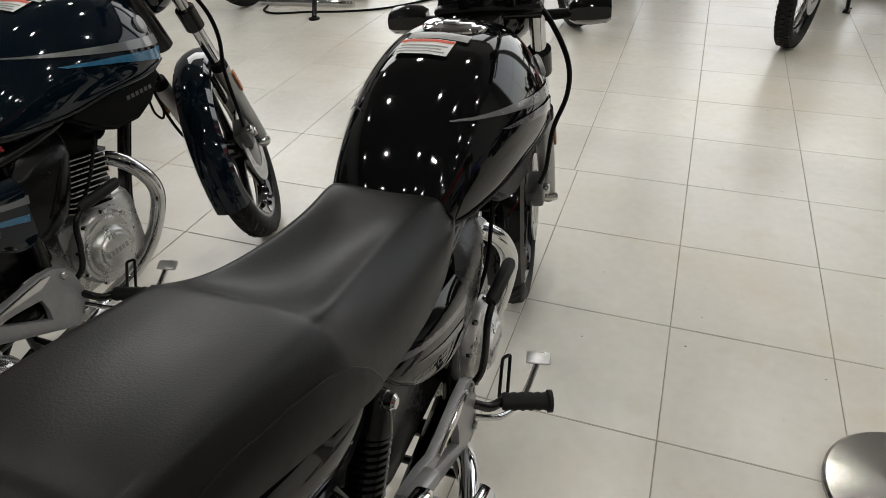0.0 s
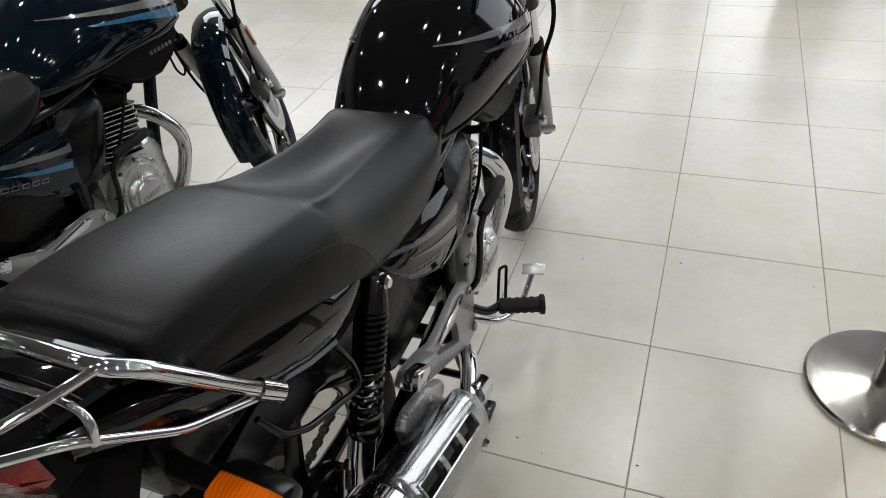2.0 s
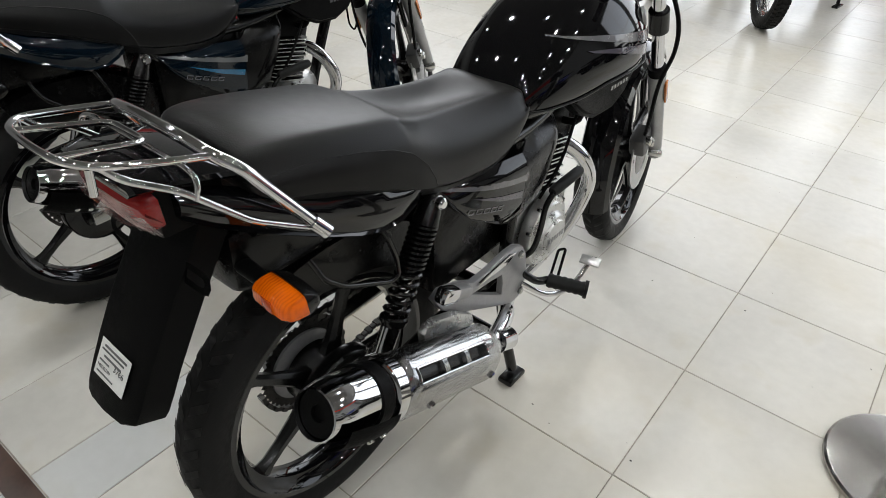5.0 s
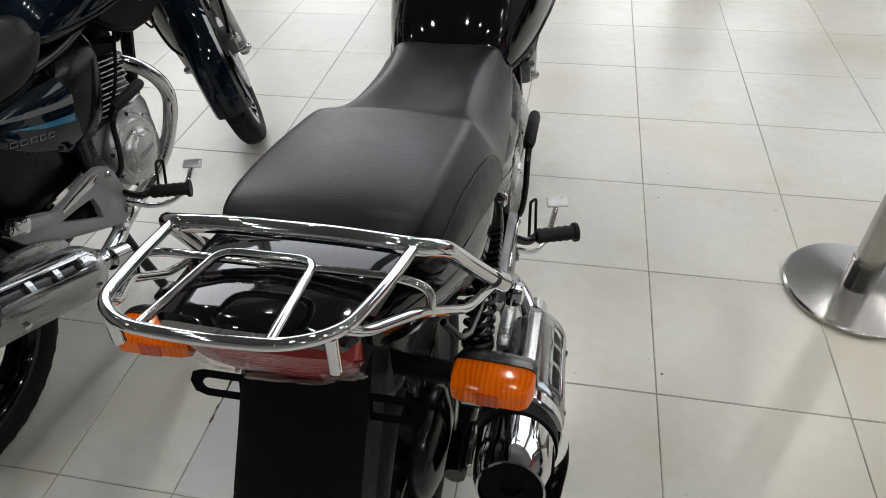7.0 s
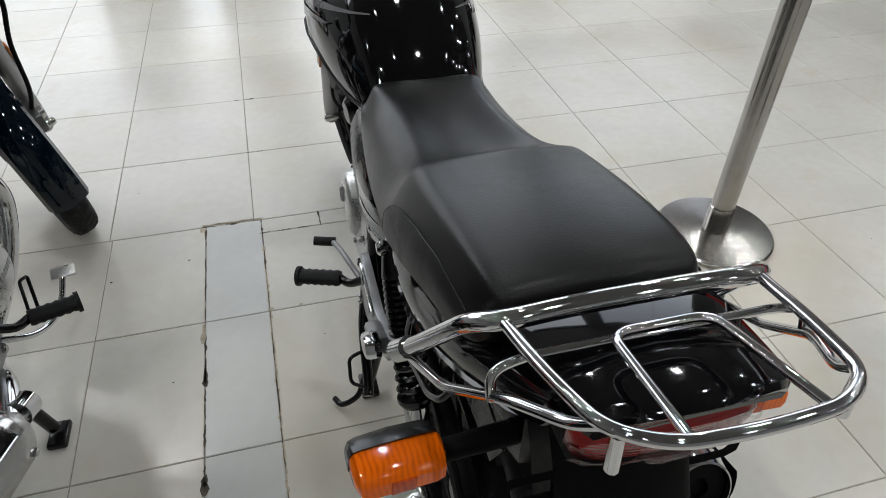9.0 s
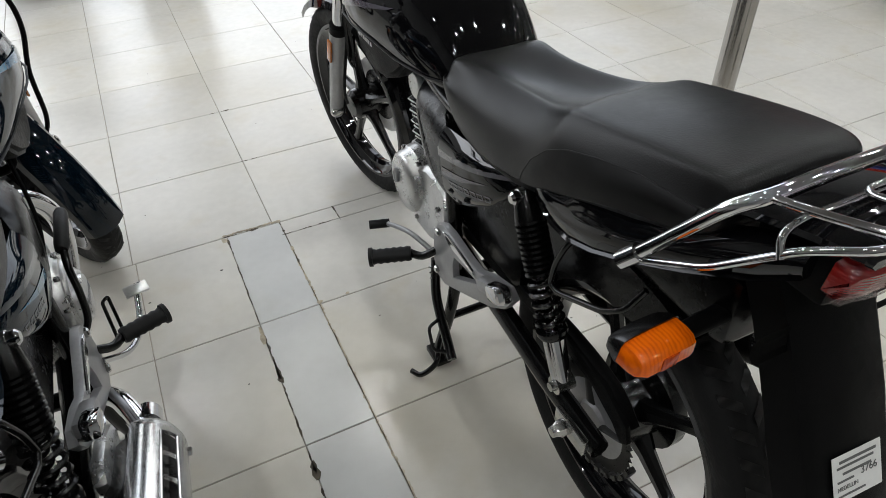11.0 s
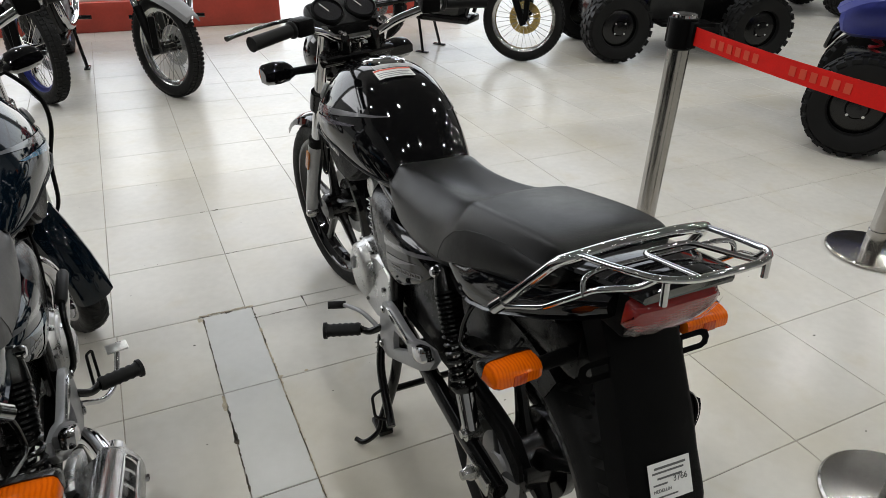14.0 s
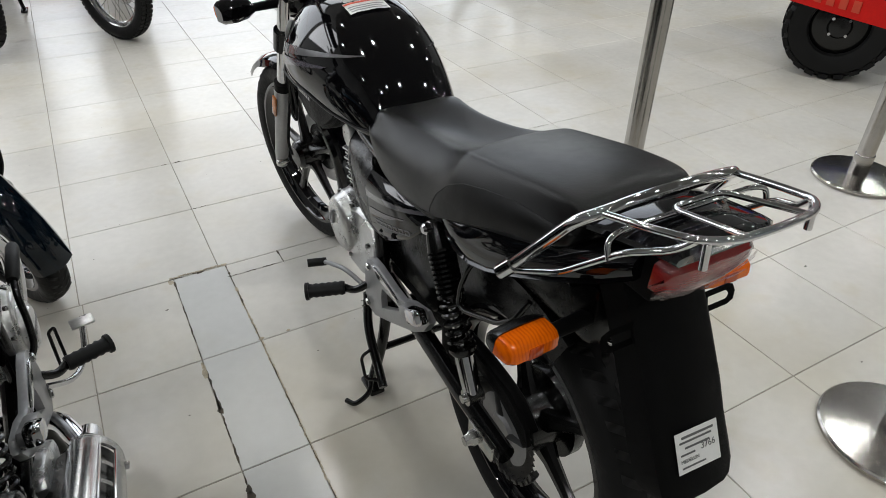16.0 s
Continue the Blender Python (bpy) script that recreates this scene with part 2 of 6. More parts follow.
def rounded(pts, r, n=5):
    """A polyline with its corners rounded by about r."""
    pts = [Vector(p) for p in pts]
    out = [pts[0]]
    for a, b, c in zip(pts, pts[1:], pts[2:]):
        d1, d2 = (a - b), (c - b)
        k = min(r, d1.length * 0.48, d2.length * 0.48)
        p, q = b + d1.normalized() * k, b + d2.normalized() * k
        for i in range(n + 1):
            t = i / n
            out.append((1 - t) ** 2 * p + 2 * t * (1 - t) * b + t * t * q)
    out.append(pts[-1])
    return out


def sweep(bm, pts, r, seg=10, cap=True, squash=1.0):
    """A tube along the points; r may be one radius or one for each point."""
    pts = [Vector(p) for p in pts]
    rs = r if isinstance(r, (list, tuple)) else [r] * len(pts)
    rings = []
    up = None
    for i, p in enumerate(pts):
        d = (pts[min(i + 1, len(pts) - 1)] - pts[max(i - 1, 0)]).normalized()
        if up is None:
            up = Vector((0, 0, 1)) if abs(d.z) < 0.9 else Vector((1, 0, 0))
        s = d.cross(up).normalized()
        up = s.cross(d).normalized()
        rings.append([bm.verts.new(p + rs[i] * (math.cos(a) * s + squash * math.sin(a) * up)) for a in [2 * math.pi * k / seg for k in range(seg)]])
    for a, b in zip(rings, rings[1:]):
        for k in range(seg):
            bm.faces.new((a[k], a[(k + 1) % seg], b[(k + 1) % seg], b[k]))
    if cap:
        bm.faces.new(rings[0])
        bm.faces.new(rings[-1])
    return bm


def tube(pts, r, seg=10, **k):
    return sweep(bmesh.new(), pts, r, seg, **k)


def loft(rings, closed=True, cap=True):
    bm = bmesh.new()
    vs = [[bm.verts.new(p) for p in ring] for ring in rings]
    n = len(vs[0])
    for a, b in zip(vs, vs[1:]):
        for k in range(n if closed else n - 1):
            bm.faces.new((a[k], a[(k + 1) % n], b[(k + 1) % n], b[k]))
    if cap and closed:
        bm.faces.new(vs[0])
        bm.faces.new(vs[-1])
    return bm


def lathe(profile, origin, axis, seg=32, bm=None, close=False):
    """Turns (along, radius) pairs round the axis."""
    bm = bm or bmesh.new()
    origin, axis = Vector(origin), Vector(axis).normalized()
    u = axis.cross(Vector((0, 0, 1)) if abs(axis.z) < 0.9 else Vector((0, 1, 0))).normalized()
    w = axis.cross(u)
    rings = [[bm.verts.new(origin + axis * a + r * (math.cos(2 * math.pi * k / seg) * u + math.sin(2 * math.pi * k / seg) * w)) for k in range(seg)] for a, r in profile]
    pairs = list(zip(rings, rings[1:]))
    if close:
        pairs.append((rings[-1], rings[0]))
    for a, b in pairs:
        for k in range(seg):
            bm.faces.new((a[k], a[(k + 1) % seg], b[(k + 1) % seg], b[k]))
    if not close:
        bm.faces.new(rings[0])
        bm.faces.new(rings[-1])
    return bm


def box(bm, lo, hi, bevel=0.0, m=None):
    c = [(a + b) / 2 for a, b in zip(lo, hi)]
    s = [b - a for a, b in zip(lo, hi)]
    g = bmesh.ops.create_cube(bm, size=1.0, matrix=(m or Matrix()) @ Matrix.Translation(c) @ Matrix.Diagonal((*s, 1)))
    if bevel:
        edges = list({e for v in g["verts"] for e in v.link_edges})
        bmesh.ops.bevel(bm, geom=edges, offset=bevel, segments=2, affect="EDGES", profile=0.5)
    return bm


def plate(outline, x0, x1, bevel=0.004, puff=0.0, lean=None):
    """A panel from (y, z) outline points between two x; puff bulges its x1 face outward; lean: x shift as a function of (y, z)."""
    bm = bmesh.new()
    f = bm.faces.new([bm.verts.new((x0, y, z)) for y, z in outline])
    g = bmesh.ops.extrude_face_region(bm, geom=[f])
    top = [v for v in g["geom"] if isinstance(v, bmesh.types.BMVert)]
    face = [q for q in g["geom"] if isinstance(q, bmesh.types.BMFace)][0]
    for v in top:
        v.co.x = x1
    if puff:
        ins = bmesh.ops.inset_region(bm, faces=[face], thickness=abs(puff) * 1.6, depth=0)
        for v in face.verts:
            v.co.x += puff
    if bevel:
        bmesh.ops.bevel(bm, geom=[e for e in bm.edges if e.calc_face_angle(0) > 0.5], offset=bevel, segments=2, affect="EDGES", profile=0.6)
    if lean:
        for v in bm.verts:
            v.co.x += lean(v.co.y, v.co.z)
    return bm


def plate_hole(outline, hole, x0, x1, bevel=0.004):
    """A panel from (y, z) outline points with one opening through it."""
    bm = bmesh.new()
    edges = []
    for loop in (outline, hole):
        vs = [bm.verts.new((x0, y, z)) for y, z in loop]
        edges += [bm.edges.new((a, b)) for a, b in zip(vs, vs[1:] + vs[:1])]
    bmesh.ops.triangle_fill(bm, edges=edges, use_beauty=True)
    g = bmesh.ops.extrude_face_region(bm, geom=bm.faces[:])
    for v in g["geom"]:
        if isinstance(v, bmesh.types.BMVert):
            v.co.x = x1
    bmesh.ops.recalc_face_normals(bm, faces=bm.faces[:])
    if bevel:
        bmesh.ops.bevel(bm, geom=[e for e in bm.edges if e.calc_face_angle(0) > 0.5 and abs(e.verts[0].co.x - e.verts[1].co.x) < 1e-6 and e.verts[0].co.x > (x0 + x1) / 2], offset=bevel, segments=2, affect="EDGES", profile=0.6)
    return bm


def mirror(bm):
    for v in bm.verts:
        v.co.x = -v.co.x
    return bm


def turned(bm, m):
    bm.transform(m)
    return bm


def empty(name, m, label, category, group=""):
    e = new(name)
    e.empty_display_size = 0.1
    e.matrix_world = m
    return tagged(e, label, category, group)


# ---- room ----
def slab(name, lo, hi, material, label="", bevel=0.0):
    o = part(name, box(bmesh.new(), lo, hi, bevel), material)
    return tagged(o, label, "", "", "structure")


slab("ceiling", (X0, Y0, CEIL), (X1, HALL_Y, CEIL + 0.15), M_CEIL, "dark grey painted showroom ceiling")
slab("ceiling", (X0, HALL_Y, HALL_Z), (X1, Y1, HALL_Z + 0.15), M_CEIL, "dark grey painted ceiling of the tall shop front")
slab("wall_fascia", (X0, HALL_Y - 0.15, CEIL + 0.15), (X1, HALL_Y, HALL_Z), M_WALL, "plain grey fascia above the lower ceiling")
# west wall; unseen glazed band added high in the front hall for seat sheen
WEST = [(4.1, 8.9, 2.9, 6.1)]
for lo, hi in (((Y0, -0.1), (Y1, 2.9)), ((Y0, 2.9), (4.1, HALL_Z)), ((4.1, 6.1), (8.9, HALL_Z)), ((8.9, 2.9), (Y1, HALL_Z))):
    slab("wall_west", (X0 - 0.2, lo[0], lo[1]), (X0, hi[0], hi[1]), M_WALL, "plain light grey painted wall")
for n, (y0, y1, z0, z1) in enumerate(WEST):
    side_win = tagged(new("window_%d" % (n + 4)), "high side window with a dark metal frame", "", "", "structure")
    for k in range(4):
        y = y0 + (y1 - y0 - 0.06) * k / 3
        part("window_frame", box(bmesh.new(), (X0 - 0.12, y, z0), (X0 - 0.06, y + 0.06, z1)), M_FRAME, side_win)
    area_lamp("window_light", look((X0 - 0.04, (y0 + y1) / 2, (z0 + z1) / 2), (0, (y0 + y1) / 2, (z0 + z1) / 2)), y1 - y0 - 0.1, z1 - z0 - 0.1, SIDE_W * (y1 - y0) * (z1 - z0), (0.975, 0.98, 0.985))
slab("wall_south", (X0, Y0 - 0.2, -0.1), (X1, Y0, CEIL), M_WALL, "plain light grey painted wall")
slab("wall_east", (X1, Y0, -0.1), (X1 + 0.2, Y1, HALL_Z), M_WALL, "plain light grey painted wall")
# shop front with three openings
edges = [X0, -5.0, 0.1, 0.6, 4.0, 4.6, 9.6, X1]
for a, b in zip(edges[0::2], edges[1::2]):
    slab("wall_north", (a, Y1, -0.1), (b, Y1 + 0.25, HALL_Z), M_WALL, "painted pier of the shop front")
for i, (a, b) in enumerate(zip(edges[1:-1:2], edges[2::2])):
    slab("wall_north", (a, Y1, GLASS_Z), (b, Y1 + 0.25, HALL_Z), M_WALL, "painted lintel over a shop window")
    w = tagged(new("window_%d" % (i + 1)), "tall shop window with a dark metal frame", "", "", "structure")
    fr = bmesh.new()
    for lo, hi in (((a, 0), (a + 0.06, GLASS_Z)), ((b - 0.06, 0), (b, GLASS_Z)), (((a + b) / 2 - 0.03, 0.06), ((a + b) / 2 + 0.03, 2.9)), (((a + b) / 2 - 0.03, 3.0), ((a + b) / 2 + 0.03, GLASS_Z - 0.06)), ((a + 0.06, 0), (b - 0.06, 0.06)), ((a + 0.06, 2.9), (b - 0.06, 3.0)), ((a + 0.06, GLASS_Z - 0.06), (b - 0.06, GLASS_Z))):
        box(fr, (lo[0], Y1 + 0.08, lo[1]), (hi[0], Y1 + 0.14, hi[1]))
    part("window_frame", fr, M_FRAME, w)
    area_lamp("window_light", look(((a + b) / 2, Y1 + 0.06, GLASS_Z / 2), ((a + b) / 2, 0, GLASS_Z / 2)), b - a - 0.2, GLASS_Z - 0.2, WINDOW_W * (0.6 if i == 2 else 1.0) * (b - a) / 10, (0.975, 0.98, 0.985))

# recessed ceiling lamps
M_GLOW = glow("lamp_glow", (1.0, 0.97, 0.92), 12)
ring = None
for ix in range(7):
    for iy in range(6):
        x, y = -3.1 + 1.75 * ix + (0.3 if iy % 2 else 0), -3.3 + 1.75 * iy
        top = CEIL if y < HALL_Y else HALL_Z
        m = pose(x, y, top)
        if ring is None:
            ring = empty("ceiling_lamp", m, "round white recessed ceiling downlight, switched on", "lamp", "ceiling downlights")
            part("trim_ring", lathe([(-0.012, 0.085), (-0.012, 0.105), (-0.001, 0.11), (-0.001, 0.085)], (0, 0, 0), (0, 0, 1), 24, close=True), M_CEIL, ring)
            part("lamp_glass", lathe([(-0.006, 0.0001), (-0.006, 0.084), (-0.002, 0.084), (-0.002, 0.0001)], (0, 0, 0), (0, 0, 1), 20), M_GLOW, ring)
        else:
            copy_thing(ring, m)
        area_lamp("downlight", pose(x, y, top - 0.02), 0.11, 0, LAMP_W * (1.0 if top == CEIL else 2.0), (0.975, 0.985, 0.965), "DISK")

slab("platform", (-3.4, 5.17, 0), (1.25, 6.1, 0.25), M_REDPAINT, "low red painted display platform", 0.01)
slab("platform_board", (-3.3, 5.23, 0.25), (0.30, 6.04, 0.275), M_WHITE, "white board laid on the red platform", 0.004)
slab("platform_board", (0.31, 5.23, 0.25), (1.19, 6.04, 0.29), M_BLACKPANEL, "black board laid on the red platform", 0.004)
slab("platform", (2.1, 5.3, 0), (3.3, 6.1, 0.25), M_REDPAINT, "low red painted display platform", 0.01)

# ---- motorcycle ----
# Bike space: y ahead from the rear axle, x to its right, z up from the floor.
RA, FA, RR, FR = V(0, 0, 0.298), V(0, 1.247, 0.295), 0.298, 0.295
RAKE = radians(23.5)
HEAD = V(0, 0.985, 0.845)
AXIS = V(0, math.sin(RAKE), -math.cos(RAKE))


TRIM = 0.957  # set of the body over the axles


def steer_matrix(deg):
    return Matrix.Translation(HEAD) @ Matrix.Rotation(radians(-deg), 4, AXIS) @ Matrix.Translation(-HEAD)


def tyre_profile(R, w, rim):
    """Closed (along, radius) loop of a tyre's section."""
    h = R - rim
    return [(-w * 0.36, rim), (-w * 0.46, rim + h * 0.22), (-w * 0.5, rim + h * 0.5), (-w * 0.46, rim + h * 0.72), (-w * 0.36, rim + h * 0.88), (-w * 0.2, R - 0.003), (0, R),
            (w * 0.2, R - 0.003), (w * 0.36, rim + h * 0.88), (w * 0.46, rim + h * 0.72), (w * 0.5, rim + h * 0.5), (w * 0.46, rim + h * 0.22), (w * 0.36, rim), (w * 0.25, rim - 0.004), (-w * 0.25, rim - 0.004)]


def rim_profile(w, r):
    """Closed loop of a cast rim's section."""
    return [(-w * 0.4, r + 0.008), (-w * 0.4, r - 0.004), (-w * 0.3, r - 0.010), (-w * 0.2, r - 0.026), (0, r - 0.032), (w * 0.2, r - 0.026), (w * 0.3, r - 0.010), (w * 0.4, r - 0.004), (w * 0.4, r + 0.008),
            (w * 0.33, r + 0.004), (w * 0.2, r - 0.014), (-w * 0.2, r - 0.014), (-w * 0.33, r + 0.004)]


def cast_wheel(bike, c, R, w, rim_r, m, spokes, phase, hub_r):
    wheel = part("wheel", turned(lathe([(-0.05, 0.018), (-0.05, hub_r * 0.7), (-0.038, hub_r), (0.038, hub_r), (0.05, hub_r * 0.7), (0.05, 0.018)], c, (1, 0, 0), 32), m), M_FRAME, bike, "black cast wheel hub")
    part("tyre", turned(lathe(tyre_profile(R, w, rim_r), c, (1, 0, 0), 72, close=True), m), M_RUBBER, wheel, "black rubber tyre")
    # tread blocks, slanted either way across the crown
    bm = bmesh.new()
    n = 44
    for k in range(n):
        for s in (-1, 1):
            a = 2 * math.pi * (k + (0.5 if s > 0 else 0)) / n
            pts = []
            for u, da in ((0.05, 0.0), (0.2, 0.035), (0.36, 0.075)):
                rr = (R + 0.0008, R - 0.0012, R - (R - rim_r) * 0.12 + 0.0022)[(u > 0.1) + (u > 0.3)]
                pts.append((s * u * w, a + da, rr))
            va, vb = [], []
            for x, ang, rr in pts:
                for lst, d in ((va, -0.028), (vb, 0.028)):
                    lst.append(bm.verts.new(c + V(x, rr * math.sin(ang + d), rr * math.cos(ang + d))))
            for i in range(2):
                bm.faces.new((va[i], va[i + 1], vb[i + 1], vb[i]))
    bmesh.ops.solidify(bm, geom=bm.faces[:], thickness=-0.002)
    tagged(part("tread", turned(bm, m), M_TREAD, wheel), kind="stuff")
    part("rim", turned(lathe(rim_profile(w, rim_r), c, (1, 0, 0), 64, close=True), m), M_PAINT, wheel, "glossy black cast rim")
    for k in range(spokes):
        a = phase + 2 * math.pi * k / spokes
        d, t = V(0, math.sin(a), math.cos(a)), V(0, math.cos(a), -math.sin(a))
        rings = []
        for r, ww, dd in ((hub_r * 0.9, 0.022, 0.020), (hub_r * 1.4, 0.015, 0.014), ((hub_r + rim_r) / 2, 0.011, 0.011), (rim_r - 0.045, 0.012, 0.011), (rim_r - 0.022, 0.02, 0.014)):
            rings.append([c + d * r + t * p * ww + V(q * dd, 0, 0) for p, q in ((1, 0.4), (0.5, 1), (-0.5, 1), (-1, 0.4), (-1, -0.4), (-0.5, -1), (0.5, -1), (1, -0.4))])
        part("spoke", turned(loft(rings), m), M_FRAME, wheel)
    return wheel


SEAT = [  # y, crown, shoulder, half width at the shoulder, half width of the side, bottom
    (-0.154, 0.846, 0.844, 0.074, 0.088, 0.822), (-0.150, 0.863, 0.859, 0.084, 0.104, 0.808), (-0.132, 0.875, 0.869, 0.091, 0.114, 0.797), (-0.06, 0.866, 0.859, 0.094, 0.122, 0.778),
    (0.0, 0.854, 0.847, 0.096, 0.127, 0.756), (0.06, 0.841, 0.834, 0.096, 0.130, 0.731), (0.10, 0.832, 0.826, 0.095, 0.130, 0.714), (0.114, 0.828, 0.822, 0.094, 0.130, 0.708), (0.122, 0.823, 0.818, 0.092, 0.130, 0.704), (0.134, 0.811, 0.812, 0.089, 0.130, 0.698),
    (0.165, 0.786, 0.798, 0.082, 0.128, 0.686), (0.21, 0.767, 0.786, 0.075, 0.126, 0.670), (0.28, 0.754, 0.773, 0.070, 0.124, 0.657), (0.34, 0.749, 0.765, 0.069, 0.121, 0.650), (0.40, 0.751, 0.759, 0.073, 0.117, 0.655),
    (0.44, 0.757, 0.757, 0.080, 0.113, 0.680), (0.468, 0.757, 0.752, 0.084, 0.108, 0.702), (0.480, 0.748, 0.742, 0.080, 0.100, 0.718)]


def seat_ring(y, zc, zs, f, w, zb):
    g, d = w - f, zs - zc
    half = [(0.0, zc), (f * 0.42, zc + d * 0.18), (f * 0.76, zc + d * 0.72), (f * 0.95, zs), (f + 0.004, zs - 0.0035), (f + g * 0.36, zs - 0.014), (f + g * 0.76, zs - 0.036), (w * 0.995, zs - (zs - zb) * 0.55), (w * 1.01, zb + (zs - zb) * 0.22), (w, zb + 0.006), (w * 0.95, zb)]
    return [V(x, y, z) for x, z in half] + [V(-x, y, z) for x, z in reversed(half[1:])]


TANK = [  # y, top, bottom, half width at the bottom, half width of the top
    (0.438, 0.745, 0.722, 0.058, 0.042), (0.450, 0.772, 0.705, 0.084, 0.054), (0.480, 0.809, 0.692, 0.102, 0.064), (0.520, 0.847, 0.690, 0.115, 0.071), (0.575, 0.883, 0.692, 0.131, 0.079),
    (0.64, 0.912, 0.698, 0.146, 0.086), (0.72, 0.925, 0.702, 0.158, 0.092), (0.79, 0.923, 0.700, 0.163, 0.095), (0.85, 0.914, 0.700, 0.158, 0.092), (0.895, 0.899, 0.712, 0.138, 0.078), (0.925, 0.872, 0.74, 0.100, 0.056), (0.937, 0.84, 0.765, 0.06, 0.04)]


def tank_ring(y, zt, zb, w, f):
    h = zt - zb
    half = [(0.0, zt), (f * 0.5, zt - 0.003), (f * 0.82, zt - 0.011), (f * 1.04, zt - 0.026), (f * 1.26 if f * 1.26 < w else w, zt - h * 0.23), (w * 0.92, zt - h * 0.45), (w * 0.985, zt - h * 0.62), (w * 1.0, zb + h * 0.18), (w * 0.92, zb + h * 0.05), (w * 0.62, zb)]
    return [V(x, y, z) for x, z in half] + [V(-x, y, z) for x, z in reversed(half[1:])]


def ring_x(table, ring, y, z):
    """Half width of a lofted body at (y, z)."""
    for a, b in zip(table, table[1:]):
        if a[0] <= y <= b[0]:
            t = (y - a[0]) / (b[0] - a[0])
            r = ring(*[p + (q - p) * t for p, q in zip(a, b)])
            r = r[:len(r) // 2 + 1]
            for p, q in zip(r, r[1:]):
                if q.z <= z <= p.z:
                    return p.x + (q.x - p.x) * (p.z - z) / max(p.z - q.z, 1e-6)
            return max(v.x for v in r)
    return 0.1


def film(poly, side, width, n=10, lift=0.0012):
    """A decal laid on a body: poly of two edges [(y, z), ...] upper and lower, same count."""
    up, low = poly
    bm = bmesh.new()
    rows = []
    for (ya, za), (yb, zb) in zip(up, low):
        rows.append([bm.verts.new((side * (width(ya + (yb - ya) * k / 4, za + (zb - za) * k / 4) + lift), ya + (yb - ya) * k / 4, za + (zb - za) * k / 4)) for k in range(5)])
    for a, b in zip(rows, rows[1:]):
        for k in range(4):
            bm.faces.new((a[k], a[k + 1], b[k + 1], b[k]))
    return bm


def along(pts, n=8):
    """Points spread evenly along a (y, z) polyline."""
    pts = [Vector((p[0], p[1])) for p in pts]
    ls = [0]
    for a, b in zip(pts, pts[1:]):
        ls.append(ls[-1] + (b - a).length)
    out = []
    for i in range(n + 1):
        d = ls[-1] * i / n
        j = max(k for k in range(len(pts)) if ls[k] <= d + 1e-9)
        j = min(j, len(pts) - 2)
        t = (d - ls[j]) / max(ls[j + 1] - ls[j], 1e-9)
        q = pts[j] + (pts[j + 1] - pts[j]) * t
        out.append((q.x, q.y))
    return out


def bolt(p, axis, r=0.007, h=0.006):
    return lathe([(0, r), (h * 0.7, r), (h, r * 0.75)], p, axis, 6)


def coil(a, b, r, turns, wire):
    a, b = Vector(a), Vector(b)
    d = (b - a).normalized()
    u = d.cross(V(1, 0, 0)).normalized()
    w = d.cross(u)
    n = turns * 14
    return tube([a + (b - a) * i / n + r * (math.cos(2 * math.pi * i / 14) * u + math.sin(2 * math.pi * i / 14) * w) for i in range(n + 1)], wire, 6)


